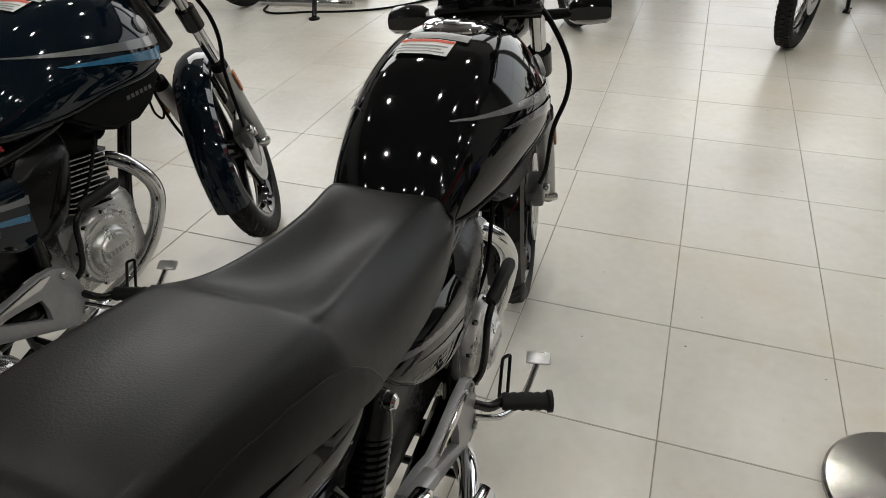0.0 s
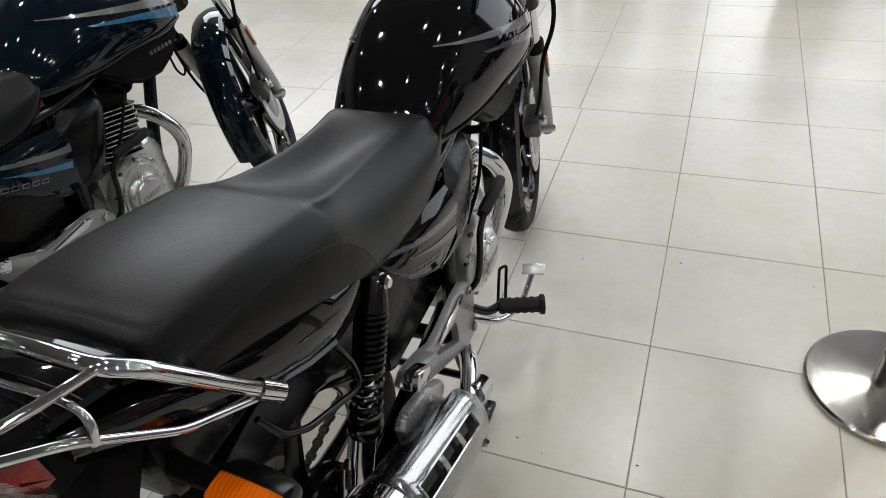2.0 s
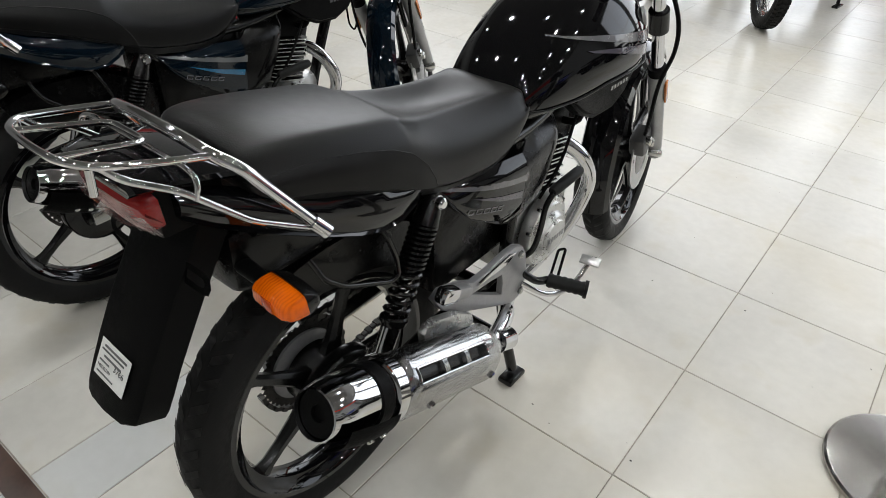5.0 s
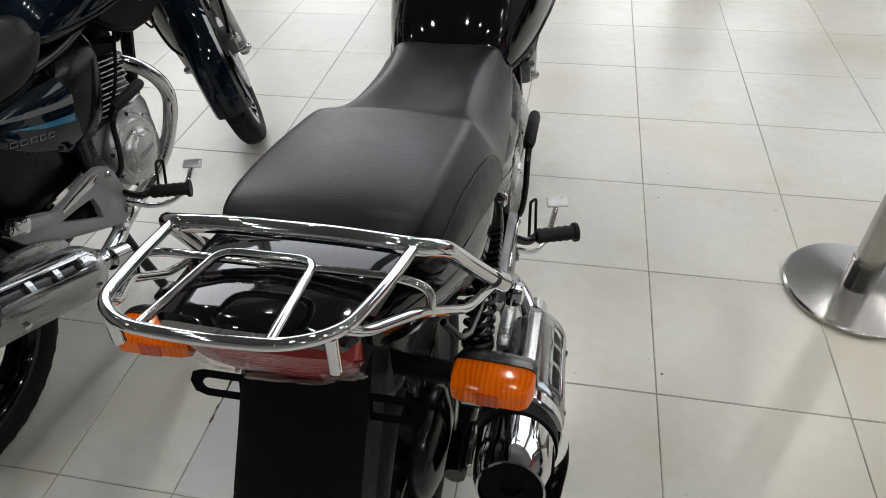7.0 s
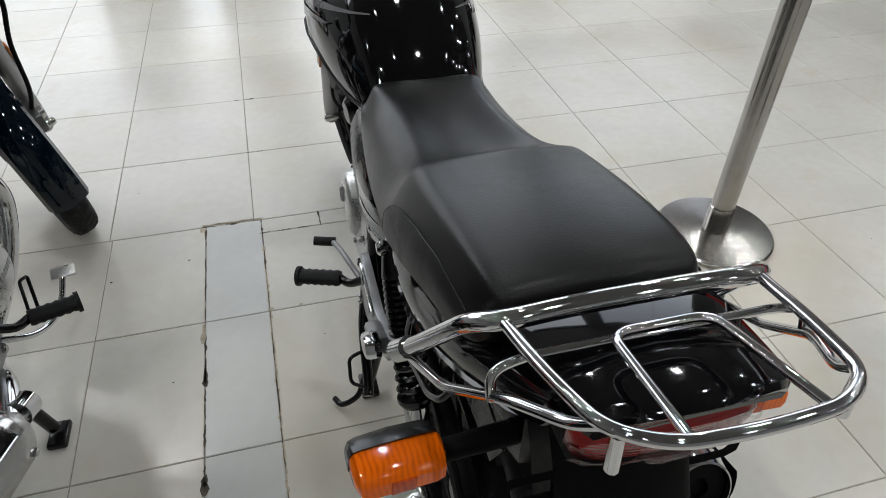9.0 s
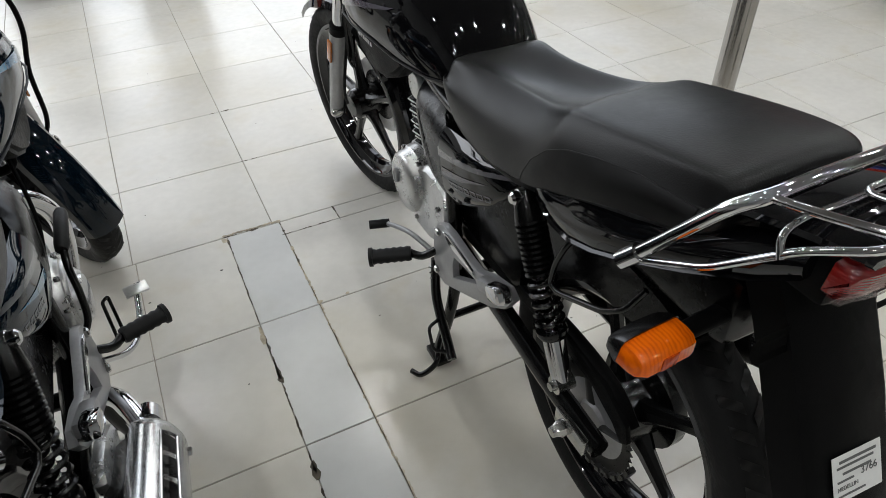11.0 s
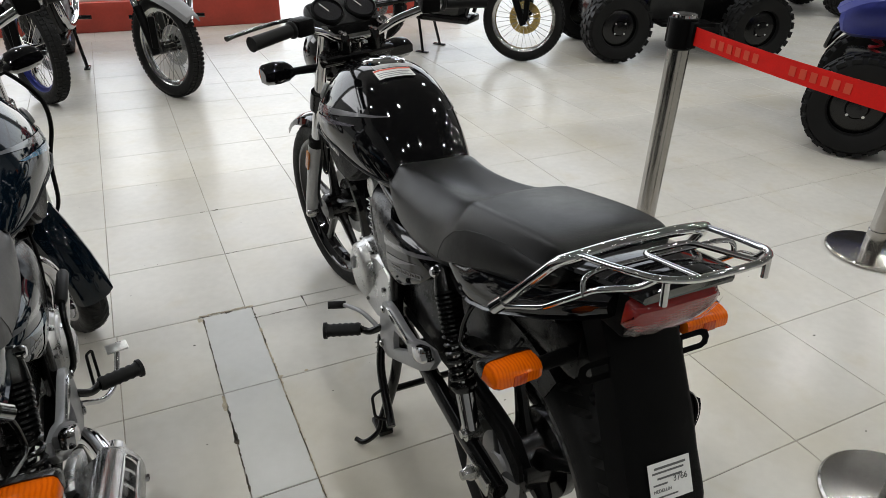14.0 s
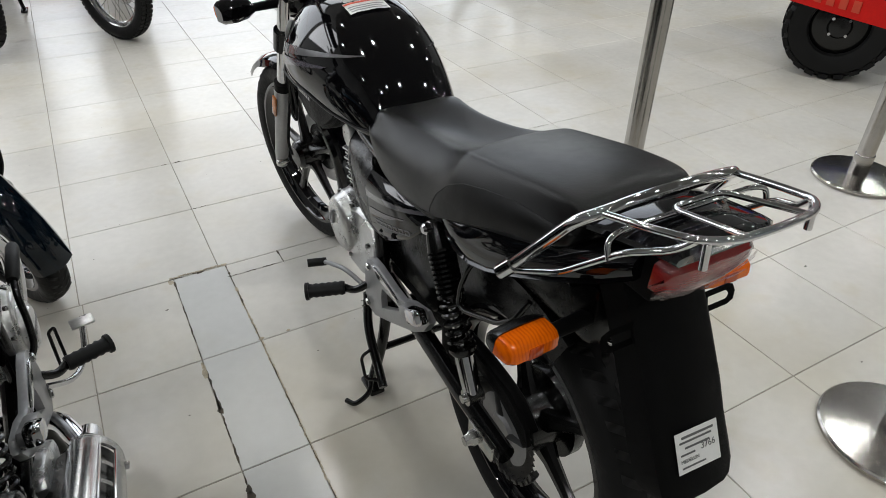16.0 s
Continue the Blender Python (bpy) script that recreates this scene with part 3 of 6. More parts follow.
def motorcycle(where, label, group, paint, streak, streak2, steer, wing):
    bike = empty("motorcycle", where, label, "motorcycle", group)
    S = steer_matrix(steer)
    I = Matrix()

    def p(name, bm, material, parent=bike, label="", angle=38):
        for v in bm.verts:
            v.co.z = v.co.z if v.co.z < 0.31 else 0.31 + (v.co.z - 0.31) * TRIM
        return part(name, bm, material, parent, label, angle)

    def fix(name, bm, material, parent=bike, label="", angle=38):
        return part(name, bm, material, parent, label, angle)

    # wheels
    rear = cast_wheel(bike, RA, RR, 0.090, 0.228, I, 5, 0.35, 0.062)
    front = cast_wheel(bike, FA, FR, 0.080, 0.232, S, 5, 0.1, 0.045)
    for o in (rear, front):
        o.name = "wheel"
    # front disc with holes, on the right
    bm = bmesh.new()
    n = 60
    vs = []
    for k in range(n):
        a = 2 * math.pi * k / n
        vs.append([bm.verts.new(FA + V(x, r * math.sin(a), r * math.cos(a))) for x, r in ((0.052, 0.075), (0.052, 0.093), (0.052, 0.104), (0.052, 0.120), (0.056, 0.120), (0.056, 0.104), (0.056, 0.093), (0.056, 0.075))])
    for k in range(n):
        a, b = vs[k], vs[(k + 1) % n]
        for i in range(8):
            if k % 3 == 0 and i in (1, 5):
                continue
            bm.faces.new((a[i], a[(i + 1) % 8], b[(i + 1) % 8], b[i]))
    p("brake_disc", turned(bm, S), M_DISC, front, "drilled steel brake disc")
    p("disc_carrier", turned(lathe([(0.044, 0.03), (0.05, 0.08), (0.054, 0.08), (0.058, 0.03)], FA, (1, 0, 0), 24), S), M_FRAME, front)
    # rear sprocket and brake drum
    bm = bmesh.new()
    n = 86
    outer = [bm.verts.new(RA + V(-0.062, r * math.sin(a), r * math.cos(a))) for k in range(n) for a, r in [(2 * math.pi * k / n, 0.100 if k % 2 else 0.093)]]
    inner = [bm.verts.new(RA + V(-0.062, 0.072 * math.sin(2 * math.pi * k / n), 0.072 * math.cos(2 * math.pi * k / n))) for k in range(n)]
    for k in range(n):
        bm.faces.new((outer[k], outer[(k + 1) % n], inner[(k + 1) % n], inner[k]))
    bmesh.ops.solidify(bm, geom=bm.faces[:], thickness=0.005)
    p("sprocket", bm, M_CHAIN, rear, "toothed steel rear sprocket")
    p("sprocket_carrier", lathe([(0.050, 0.020), (0.050, 0.060), (0.056, 0.076), (0.061, 0.076), (0.064, 0.066), (0.064, 0.034), (0.070, 0.028), (0.070, 0.018)], RA, (-1, 0, 0), 32), M_ALLOY2, rear, "grey cast sprocket carrier")
    bm = bmesh.new()
    for k in range(36):
        a = 2 * math.pi * k / 50 + math.pi * 0.56 + math.pi * 0.5
        wv = 0.005 if k % 2 else 0.008
        m = Matrix.Translation(RA + V(-0.063, 0.102 * math.cos(a), 0.102 * math.sin(a))) @ Matrix.Rotation(a, 4, "X")
        box(bm, (-wv, -0.0045, -0.006), (wv, 0.0045, 0.006), 0, m)
    tagged(p("chain_wrap", bm, M_CHAIN, rear, "chain round the sprocket"), kind="stuff")
    for k in range(4):
        a = k * math.pi / 2 + 0.4
        d = V(0, math.sin(a), math.cos(a))
        p("sprocket_arm", tube([RA + V(-0.063, 0, 0) + d * 0.03, RA + V(-0.063, 0, 0) + d * 0.078], [0.014, 0.009], 8, squash=0.3), M_FIN, rear)
    p("brake_drum", lathe([(0.03, 0.02), (0.03, 0.092), (0.052, 0.092), (0.060, 0.086), (0.072, 0.055), (0.078, 0.02)], RA, (1, 0, 0), 32), M_FRAME, rear, "black brake drum cover")
    p("brake_arm", plate([(0.0, 0.315), (0.02, 0.31), (0.06, 0.40), (0.05, 0.415), (0.035, 0.41)], 0.082, 0.089, 0.002), M_STEEL)
    # chain runs and guard
    bm = bmesh.new()
    for zs, ze in ((0.395, 0.365), (0.225, 0.305)):
        k = int(0.46 / 0.0127)
        for i in range(k):
            y = 0.02 + 0.46 * i / k
            z = zs + (ze - zs) * i / k
            wv = 0.005 if i % 2 else 0.008
            box(bm, (-0.063 - wv, y, z - 0.0045), (-0.063 + wv, y + 0.0115, z + 0.0045))
    tagged(p("chain", bm, M_CHAIN, bike, "oiled steel drive chain"), kind="stuff")
    cg = p("chain_guard", mirror(plate([(-0.098, 0.366), (-0.088, 0.398), (-0.03, 0.430), (0.10, 0.440), (0.30, 0.420), (0.43, 0.408), (0.43, 0.384), (0.30, 0.392), (0.10, 0.408), (0.0, 0.402), (-0.06, 0.374), (-0.085, 0.352)], 0.074, 0.084, 0.003)), M_MATT, bike, "black chain guard")
    p("guard_top", tube(spline([(-0.066, -0.088, 0.385), (-0.066, -0.03, 0.424), (-0.066, 0.10, 0.434), (-0.066, 0.3, 0.414), (-0.066, 0.42, 0.402)], 6), 0.012, 8, squash=0.5), M_MATT, cg)
    # swingarm
    for s in (-1, 1):
        x = s * 0.096
        p("swingarm_tube", tube([(x, -0.06, 0.308), (x, 0.1, 0.318), (s * 0.085, 0.45, 0.345)], [0.017, 0.018, 0.02], 10, squash=1.25), M_FRAME)
        p("chain_adjuster", box(bmesh.new(), (x - 0.006 + s * 0.02, -0.05, 0.292), (x + 0.006 + s * 0.02, 0.03, 0.328), 0.003), M_STEEL)
        p("axle_nut", lathe([(0, 0.015), (0.014, 0.015), (0.02, 0.011), (0.03, 0.009)], (x + s * 0.022, 0, 0.31), (s, 0, 0), 8), M_STEEL)
        # shock absorber
        top, bot = V(s * 0.112, 0.178, 0.672), V(s * 0.110, 0.036, 0.380)
        d = (bot - top)
        sh = p("shock_absorber", tube([top + d * 0.1, bot], [0.0105, 0.0105], 14), M_CHROME, bike, "rear shock absorber with a chrome rod")
        p("spring", coil(top + d * 0.12, top + d * 0.38, 0.0212, 9, 0.0042), M_FRAME, sh, "black coil spring, close wound at the top")
        p("spring", coil(top + d * 0.38, top + d * 0.70, 0.0212, 6, 0.0042), M_FRAME, sh)
        p("upper_cup", tube([top - d * 0.03, top + d * 0.05, top + d * 0.13], [0.014, 0.021, 0.0245], 20), M_FRAME, sh, "black upper spring cup")
        p("spring_seat", tube([top + d * 0.70, top + d * 0.72, top + d * 0.745], [0.0255, 0.0255, 0.02], 20), M_FRAME, sh)
        p("lower_sleeve", tube([top + d * 0.74, top + d * 0.98], [0.0185, 0.017], 16), M_CHROME, sh, "chrome lower sleeve")
        p("bump_rubber", tube([top + d * 0.12, top + d * 0.42], [0.0155, 0.0155], 14), M_FRAME, sh)
        p("top_nut", lathe([(-0.02, 0.013), (0.012, 0.013), (0.012, 0.011), (0.022, 0.011), (0.026, 0.007)], top, (s, 0, 0), 14), M_CHROME, sh, "chrome cap nut")
        p("lower_eye", lathe([(-0.016, 0.016), (0.016, 0.016), (0.016, 0.009), (0.024, 0.008)], bot, (s, 0, 0), 16), M_STEEL, sh)
    # frame
    for s in (-1, 1):
        p("frame_tube", tube(spline([(s * 0.03, 0.93, 0.80), (s * 0.06, 0.75, 0.72), (s * 0.085, 0.50, 0.675), (s * 0.1, 0.25, 0.70), (s * 0.095, 0.0, 0.74), (s * 0.085, -0.15, 0.78)], 6), 0.014), M_FRAME)
        p("frame_tube", tube(spline([(s * 0.085, 0.47, 0.66), (s * 0.1, 0.45, 0.52), (s * 0.1, 0.44, 0.38), (s * 0.085, 0.46, 0.27)], 6), 0.015), M_FRAME)
        p("frame_tube", tube(spline([(s * 0.075, 0.40, 0.46), (s * 0.075, 0.3, 0.56), (s * 0.075, 0.21, 0.675)], 5), 0.012), M_FRAME)
        # wire loop below the tail
        fix("side_hoop", tube(rounded([(s * 0.100, 0.056, 0.668), (s * 0.114, 0.066, 0.640), (s * 0.117, 0.082, 0.595), (s * 0.117, 0.088, 0.554), (s * 0.117, 0.068, 0.552), (s * 0.117, -0.030, 0.602), (s * 0.112, -0.064, 0.632), (s * 0.095, -0.075, 0.668)], 0.012), 0.0046, 10), M_FRAME, bike, "black tubular loop")
    p("down_tube", tube(spline([(0, 0.94, 0.78), (0, 0.87, 0.62), (0, 0.79, 0.42), (0, 0.77, 0.34)], 5), 0.017), M_FRAME)
    p("steering_head", lathe([(-0.10, 0.03), (0.10, 0.03)], HEAD + AXIS * 0.05, AXIS, 20), M_FRAME)
    p("battery_box", box(bmesh.new(), (-0.088, 0.215, 0.405), (0.088, 0.485, 0.70), 0.02), M_UNDER)
    p("air_box", box(bmesh.new(), (-0.075, 0.34, 0.50), (0.075, 0.50, 0.67), 0.02), M_MATT)
    p("under_tail", box(bmesh.new(), (-0.07, -0.18, 0.66), (0.07, 0.13, 0.77), 0.02), M_UNDER)
    # inner mudguard, over the tyre
    rings = []
    for i in range(19):
        a = radians(-23 + 97 * i / 18)
        c = RA + V(0, 0.336 * math.sin(a), 0.336 * math.cos(a) + 0.020)
        u = V(0, math.sin(a), math.cos(a))
        k = 0.085 - 0.03 * max(0.0, (abs(i - 9) - 5) / 4)
        rings.append([c + V(x, 0, 0) + u * h for x, h in ((-0.066, -k), (-0.062, 0.0), (-0.03, 0.012), (0.03, 0.012), (0.062, 0), (0.066, -k), (0.062, -k), (0.058, -0.003), (0, 0.007), (-0.058, -0.003), (-0.062, -k))])
    p("inner_mudguard", loft(rings), M_UNDER, bike, "black inner mudguard", 50)

    # engine
    eng = p("engine", box(bmesh.new(), (-0.082, 0.505, 0.262), (0.082, 0.745, 0.465), 0.035), M_ALLOY, bike, "air-cooled single-cylinder alloy engine")
    tilt = radians(12)
    up, fw = V(0, math.sin(tilt), math.cos(tilt)), V(0, math.cos(tilt), -math.sin(tilt))
    base = V(0, 0.625, 0.455)

    def rrect(c, hx, hy, k=0.6):
        return [c + V(a * hx, 0, 0) + fw * (b * hy) for a, b in ((1, k), (k, 1), (-k, 1), (-1, k), (-1, -k), (-k, -1), (k, -1), (1, -k))]

    p("cylinder", loft([rrect(base + up * h, 0.05, 0.05) for h in (0, 0.16)]), M_FRAME, eng)
    for k in range(11):
        h = 0.008 + k * 0.0125
        g = 1.0 - 0.05 * (k % 2)
        fin = p("cooling_fin", loft([rrect(base + up * h, 0.079 * g, 0.071 * g, 0.75), rrect(base + up * (h + 0.004), 0.079 * g, 0.071 * g, 0.75)]), M_FRAME, eng, "thin cooling fin" if k == 0 else "")
        p("fin_edge", loft([rrect(base + up * (h + e), r * g, (r - 0.008) * g, 0.75) for e, r in ((0.0008, 0.0785), (0.0008, 0.0806), (0.0034, 0.0806), (0.0034, 0.0785))], cap=False), M_ALLOY, fin, "bright machined edge" if k == 0 else "")
    p("cylinder_head", loft([rrect(base + up * h, a, b, 0.7) for h, a, b in ((0.142, 0.066, 0.062), (0.165, 0.07, 0.066), (0.20, 0.066, 0.058), (0.225, 0.045, 0.035))]), M_MATT, eng)
    p("cam_cover", lathe([(0, 0.036), (0.008, 0.036), (0.014, 0.028)], base + up * 0.178 + V(-0.069, 0, 0), (-1, 0, 0), 20), M_ALLOY, eng)
    p("spark_plug_cap", tube(spline([tuple(base + up * 0.17 + V(0.06, 0.02, 0)), tuple(base + up * 0.17 + V(0.10, 0.03, 0.01)), tuple(base + up * 0.24 + V(0.085, 0.06, 0))], 5), 0.009), M_MATT, eng)
    # right clutch cover
    cc = V(0.085, 0.600, 0.372)
    p("clutch_cover", loft([[cc + V(x, sy * r * math.cos(a) * 1.0, r * 1.12 * math.sin(a)) for a in [2 * math.pi * k / 36 for k in range(36)] for sy in (1,)] for x, r in ((0, 0.086), (0.018, 0.084), (0.025, 0.079), (0.026, 0.071), (0.03, 0.068))]), M_ALLOY, eng, "silver round clutch cover")
    p("clutch_dome", lathe([(0.028, 0.060), (0.036, 0.058), (0.043, 0.050), (0.043, 0.043), (0.048, 0.040), (0.05, 0.02)], cc + V(0, 0, -0.004), (1, 0, 0), 36), M_ALLOY, eng)
    for k in range(9):
        a = 2 * math.pi * k / 9
        p("cover_bolt", bolt(cc + V(0.016, 0.081 * math.cos(a), 0.091 * math.sin(a)), (1, 0, 0), 0.006, 0.01), M_STEEL, eng)
    for k in range(6):
        p("cover_mark", box(bmesh.new(), (cc.x + 0.0495, cc.y - 0.032 + 0.011 * k, cc.z - 0.009), (cc.x + 0.0507, cc.y - 0.025 + 0.011 * k, cc.z + 0.004)), M_ALLOY2, eng)
    # left covers
    lc = V(-0.082, 0.645, 0.402)
    p("alternator_cover", lathe([(0, 0.084), (0.020, 0.082), (0.026, 0.076), (0.040, 0.072), (0.048, 0.062), (0.050, 0.02)], lc, (-1, 0, 0), 36), M_ALLOY, eng, "silver round alternator cover")
    p("inspection_cap", turned(lathe([(0.0, 0.0145), (0.006, 0.0145), (0.008, 0.011), (0.006, 0.009)], (0, 0, 0), (-1, 0, 0), 20), Matrix.Translation(lc + V(-0.049, 0.022, 0.012)) @ Matrix.Diagonal((1, 0.7, 1.35, 1))), M_ALLOY2, eng, "oval inspection plug")
    for k in range(6):
        a = 2 * math.pi * k / 6
        p("cover_bolt", bolt(lc + V(-0.018, 0.079 * math.cos(a), 0.079 * math.sin(a)), (-1, 0, 0), 0.006, 0.01), M_STEEL, eng)
    def facet(y, z):
        return -0.022 * max(0.0, (z - 0.435) / 0.035) - 0.010 * max(0.0, (0.47 - y) / 0.04)

    cover = plate([(0.605, 0.462), (0.57, 0.474), (0.53, 0.475), (0.485, 0.470), (0.452, 0.452), (0.444, 0.405), (0.465, 0.345), (0.52, 0.325), (0.595, 0.325)], 0.080, 0.118, 0.006, 0.006)
    for v in cover.verts:
        if v.co.x > 0.1:
            v.co.x += facet(v.co.y, v.co.z)
    fix("sprocket_cover", mirror(cover), M_ALLOY, eng, "angular silver sprocket cover", 25)
    for y, z in ((0.475, 0.435), (0.468, 0.36), (0.585, 0.345)):
        fix("cover_bolt", bolt((-0.118, y, z), (-1, 0, 0), 0.006, 0.01), M_STEEL, eng)
    ks = fix("kick_starter", tube(spline([(0.112, 0.485, 0.355), (0.134, 0.498, 0.385), (0.140, 0.510, 0.435), (0.140, 0.522, 0.488), (0.140, 0.556, 0.514)], 5), 0.0065), M_FRAME, bike, "black kick-start lever with a rubber end")
    fix("kick_rubber", tube([(0.138, 0.545, 0.512), (0.139, 0.555, 0.514), (0.141, 0.645, 0.520), (0.141, 0.655, 0.521)], [0.010, 0.0125, 0.0125, 0.010], 12), M_GRIP, ks, "black rubber sleeve")
    p("carburettor", box(bmesh.new(), (-0.04, 0.50, 0.50), (0.045, 0.565, 0.60), 0.012), M_ALLOY, eng)
    p("choke_ring", lathe([(0, 0.021), (0.012, 0.021), (0.014, 0.016), (0.008, 0.014)], (0.05, 0.525, 0.565), (1, 0, 0), 20), M_ALLOY, eng)
    p("carburettor_cap", lathe([(0, 0.019), (0.02, 0.019), (0.026, 0.012)], (0.005, 0.53, 0.60), (0, 0, 1), 18), M_ALLOY2, eng)
    p("clutch_cable", tube(spline([(0.1, 0.56, 0.48), (0.11, 0.62, 0.56), (0.09, 0.72, 0.68), (0.06, 0.86, 0.74)], 6), 0.004, 6), M_MATT)
    # exhaust
    ex = p("exhaust", tube(spline([(0.03, 0.675, 0.555), (0.055, 0.72, 0.545), (0.088, 0.757, 0.505), (0.104, 0.783, 0.445), (0.102, 0.781, 0.385), (0.085, 0.745, 0.30), (0.062, 0.685, 0.236), (0.06, 0.57, 0.215), (0.095, 0.475, 0.232), (0.145, 0.395, 0.268), (0.183, 0.29, 0.288)], 6), 0.0185, 14), M_CHROME, bike, "chromed exhaust pipe and silencer")
    m0, m1 = V(0.184, 0.285, 0.290), V(0.188, -0.170, 0.501)
    d = m1 - m0
    R = lambda t: m0 + d * t
    p("pipe_clamp", tube([R(-0.14), R(-0.04)], 0.025, 18), M_CHROME, ex, "chrome clamp")
    L = d.length
    p("silencer", lathe([(t * L, r) for t, r in ((0.0, 0.020), (0.07, 0.022), (0.10, 0.036), (0.14, 0.046), (0.25, 0.050), (0.66, 0.052), (0.90, 0.0505), (0.955, 0.048), (0.985, 0.0435), (1.0, 0.0415), (1.002, 0.0390), (0.962, 0.0384))], m0, d, 36), M_CHROME, ex, "polished chrome silencer")
    p("outlet", lathe([(0.972 * L, 0.0380), (0.985 * L, 0.0372), (0.985 * L, 0.014), (0.93 * L, 0.012), (0.93 * L, 0.002)], m0, d, 28), M_MATT, ex, "black end cap with the outlet hole")
    p("black_band", tube([R(0.762), R(0.765), R(0.818), R(0.821)], [0.0528, 0.0542, 0.0542, 0.0528], 32), M_MATT, ex, "black band")
    p("shield_band", tube([R(0.695), R(0.702), R(0.748), R(0.756)], [0.053, 0.059, 0.059, 0.053], 32), M_CHROME, ex)
    # heat shield with a long slot, on the outer upper side
    dd = d.normalized()
    out = V(0.95, 0.1, 0.30)
    out = (out - dd * out.dot(dd)).normalized()
    side = dd.cross(out)
    bm = bmesh.new()
    ts = [0.105 + 0.59 * i / 22 for i in range(23)]
    an = [radians(-82 + 160 * j / 22) for j in range(23)]
    gv = [[bm.verts.new(R(t) + (0.0615 if 0.15 < t < 0.67 else 0.0575 if t > 0.12 else 0.052) * (math.cos(a) * out + math.sin(a) * side)) for a in an] for t in ts]
    for i in range(22):
        for j in range(22):
            if 5 <= i <= 19 and 13 <= j <= 15 and i not in (9, 14):
                continue
            bm.faces.new((gv[i][j], gv[i + 1][j], gv[i + 1][j + 1], gv[i][j + 1]))
    bmesh.ops.solidify(bm, geom=bm.faces[:], thickness=0.0018)
    shield = p("heat_shield", bm, M_SHIELD, ex, "chrome heat shield with a slot")
    # dark tube over the chrome stands in for shade inside the slot
    p("shield_liner", tube([R(0.20), R(0.67)], 0.0530, 32), M_FRAME, shield, "dark gap behind the slot")
    frame_pts = []
    for t0, t1, a0, a1, n in ((0.232, 0.650, 11.0, 11.0, 12), (0.650, 0.650, 11.0, 36.0, 4), (0.650, 0.232, 36.0, 36.0, 12), (0.232, 0.232, 36.0, 11.0, 4)):
        for i in range(n):
            t, a = t0 + (t1 - t0) * i / n, radians(a0 + (a1 - a0) * i / n)
            frame_pts.append(R(t) + 0.0625 * (math.cos(a) * out + math.sin(a) * side))
    p("slot_rim", tube(frame_pts + frame_pts[:2], 0.0022, 8), M_CHROME, shield, "raised bright rim round the slot")
    for t, a in ((0.18, -32), (0.56, -38)):
        q = R(t) + 0.0615 * (math.cos(radians(a)) * out + math.sin(radians(a)) * side)
        p("shield_bolt", bolt(q, q - R(t), 0.008, 0.006), M_CHROME, ex)
    # black guard below the tail end
    bm = bmesh.new()
    ts = [0.765 + 0.205 * i / 8 for i in range(9)]
    an = [radians(-92 + 77 * j / 8) for j in range(9)]
    gv = [[bm.verts.new(R(t) + (0.068 - 0.009 * max(0.0, (t - 0.86) / 0.13)) * (math.cos(a) * out + math.sin(a) * side)) for a in an] for t in ts]
    for i in range(8):
        for j in range(8):
            bm.faces.new((gv[i][j], gv[i + 1][j], gv[i + 1][j + 1], gv[i][j + 1]))
    bmesh.ops.solidify(bm, geom=bm.faces[:], thickness=0.014)
    p("silencer_guard", bm, M_MATT, ex, "black plastic guard")
    for t in (0.785, 0.845):
        q = R(t) + 0.067 * (math.cos(radians(-55)) * out + math.sin(radians(-55)) * side)
        p("guard_bolt", bolt(q, q - R(t), 0.006, 0.005), M_STEEL, ex)
    fix("hanger_bolt", bolt((0.178, -0.010, 0.462), (0.35, -0.1, 0.93), 0.009, 0.016), M_STEEL, ex)
    fix("silencer_hanger", plate([(0.111, 0.420), (0.124, 0.432), (0.150, 0.430), (0.205, 0.408), (0.256, 0.374), (0.264, 0.352), (0.252, 0.336), (0.228, 0.334), (0.19, 0.348), (0.126, 0.378), (0.112, 0.396)], 0.134, 0.154, 0.008), M_ALLOY, bike, "silver cast silencer bracket")

    # foot rests, brackets and levers
    for s in (-1, 1):
        sgn = lambda bm: bm if s > 0 else mirror(bm)
        br = fix("footrest_bracket", sgn(plate_hole([(0.478, 0.385), (0.462, 0.412), (0.436, 0.426), (0.402, 0.428), (0.33, 0.420), (0.288, 0.420), (0.245, 0.444), (0.186, 0.464), (0.165, 0.452), (0.190, 0.412), (0.235, 0.376), (0.300, 0.340), (0.370, 0.302), (0.435, 0.268), (0.470, 0.270), (0.486, 0.300), (0.486, 0.340)], [(0.285, 0.392), (0.345, 0.386), (0.388, 0.378), (0.394, 0.350), (0.392, 0.322), (0.345, 0.352)], 0.116, 0.131)), M_ALLOY2, bike, "silver cast footrest bracket")
        fix("heel_guard", sgn(plate([(0.428, 0.418), (0.404, 0.424), (0.300, 0.414), (0.296, 0.408), (0.396, 0.404)], 0.128, 0.137, 0.003)), M_SHIELD, br, "bright polished edge")
        for y, z in ((0.452, 0.398), (0.466, 0.288), (0.178, 0.455)):
            fix("bracket_bolt", sgn(bolt((0.130, y, z), (1, 0, 0), 0.009, 0.008)), M_STEEL, br)
        pp = p("pillion_peg", sgn(turned(box(bmesh.new(), (-0.016, -0.040, -0.014), (0.012, 0.052, 0.013), 0.008), pose(0.144, 0.205, 0.462, -28, 0, 0))), M_ALLOY2, bike, "folded pillion foot peg")
        p("peg_cap", sgn(turned(box(bmesh.new(), (-0.006, -0.062, -0.016), (0.022, -0.012, 0.017), 0.008), pose(0.147, 0.205, 0.466, -28, 0, 0))), M_CHROME, pp, "chrome end cap")
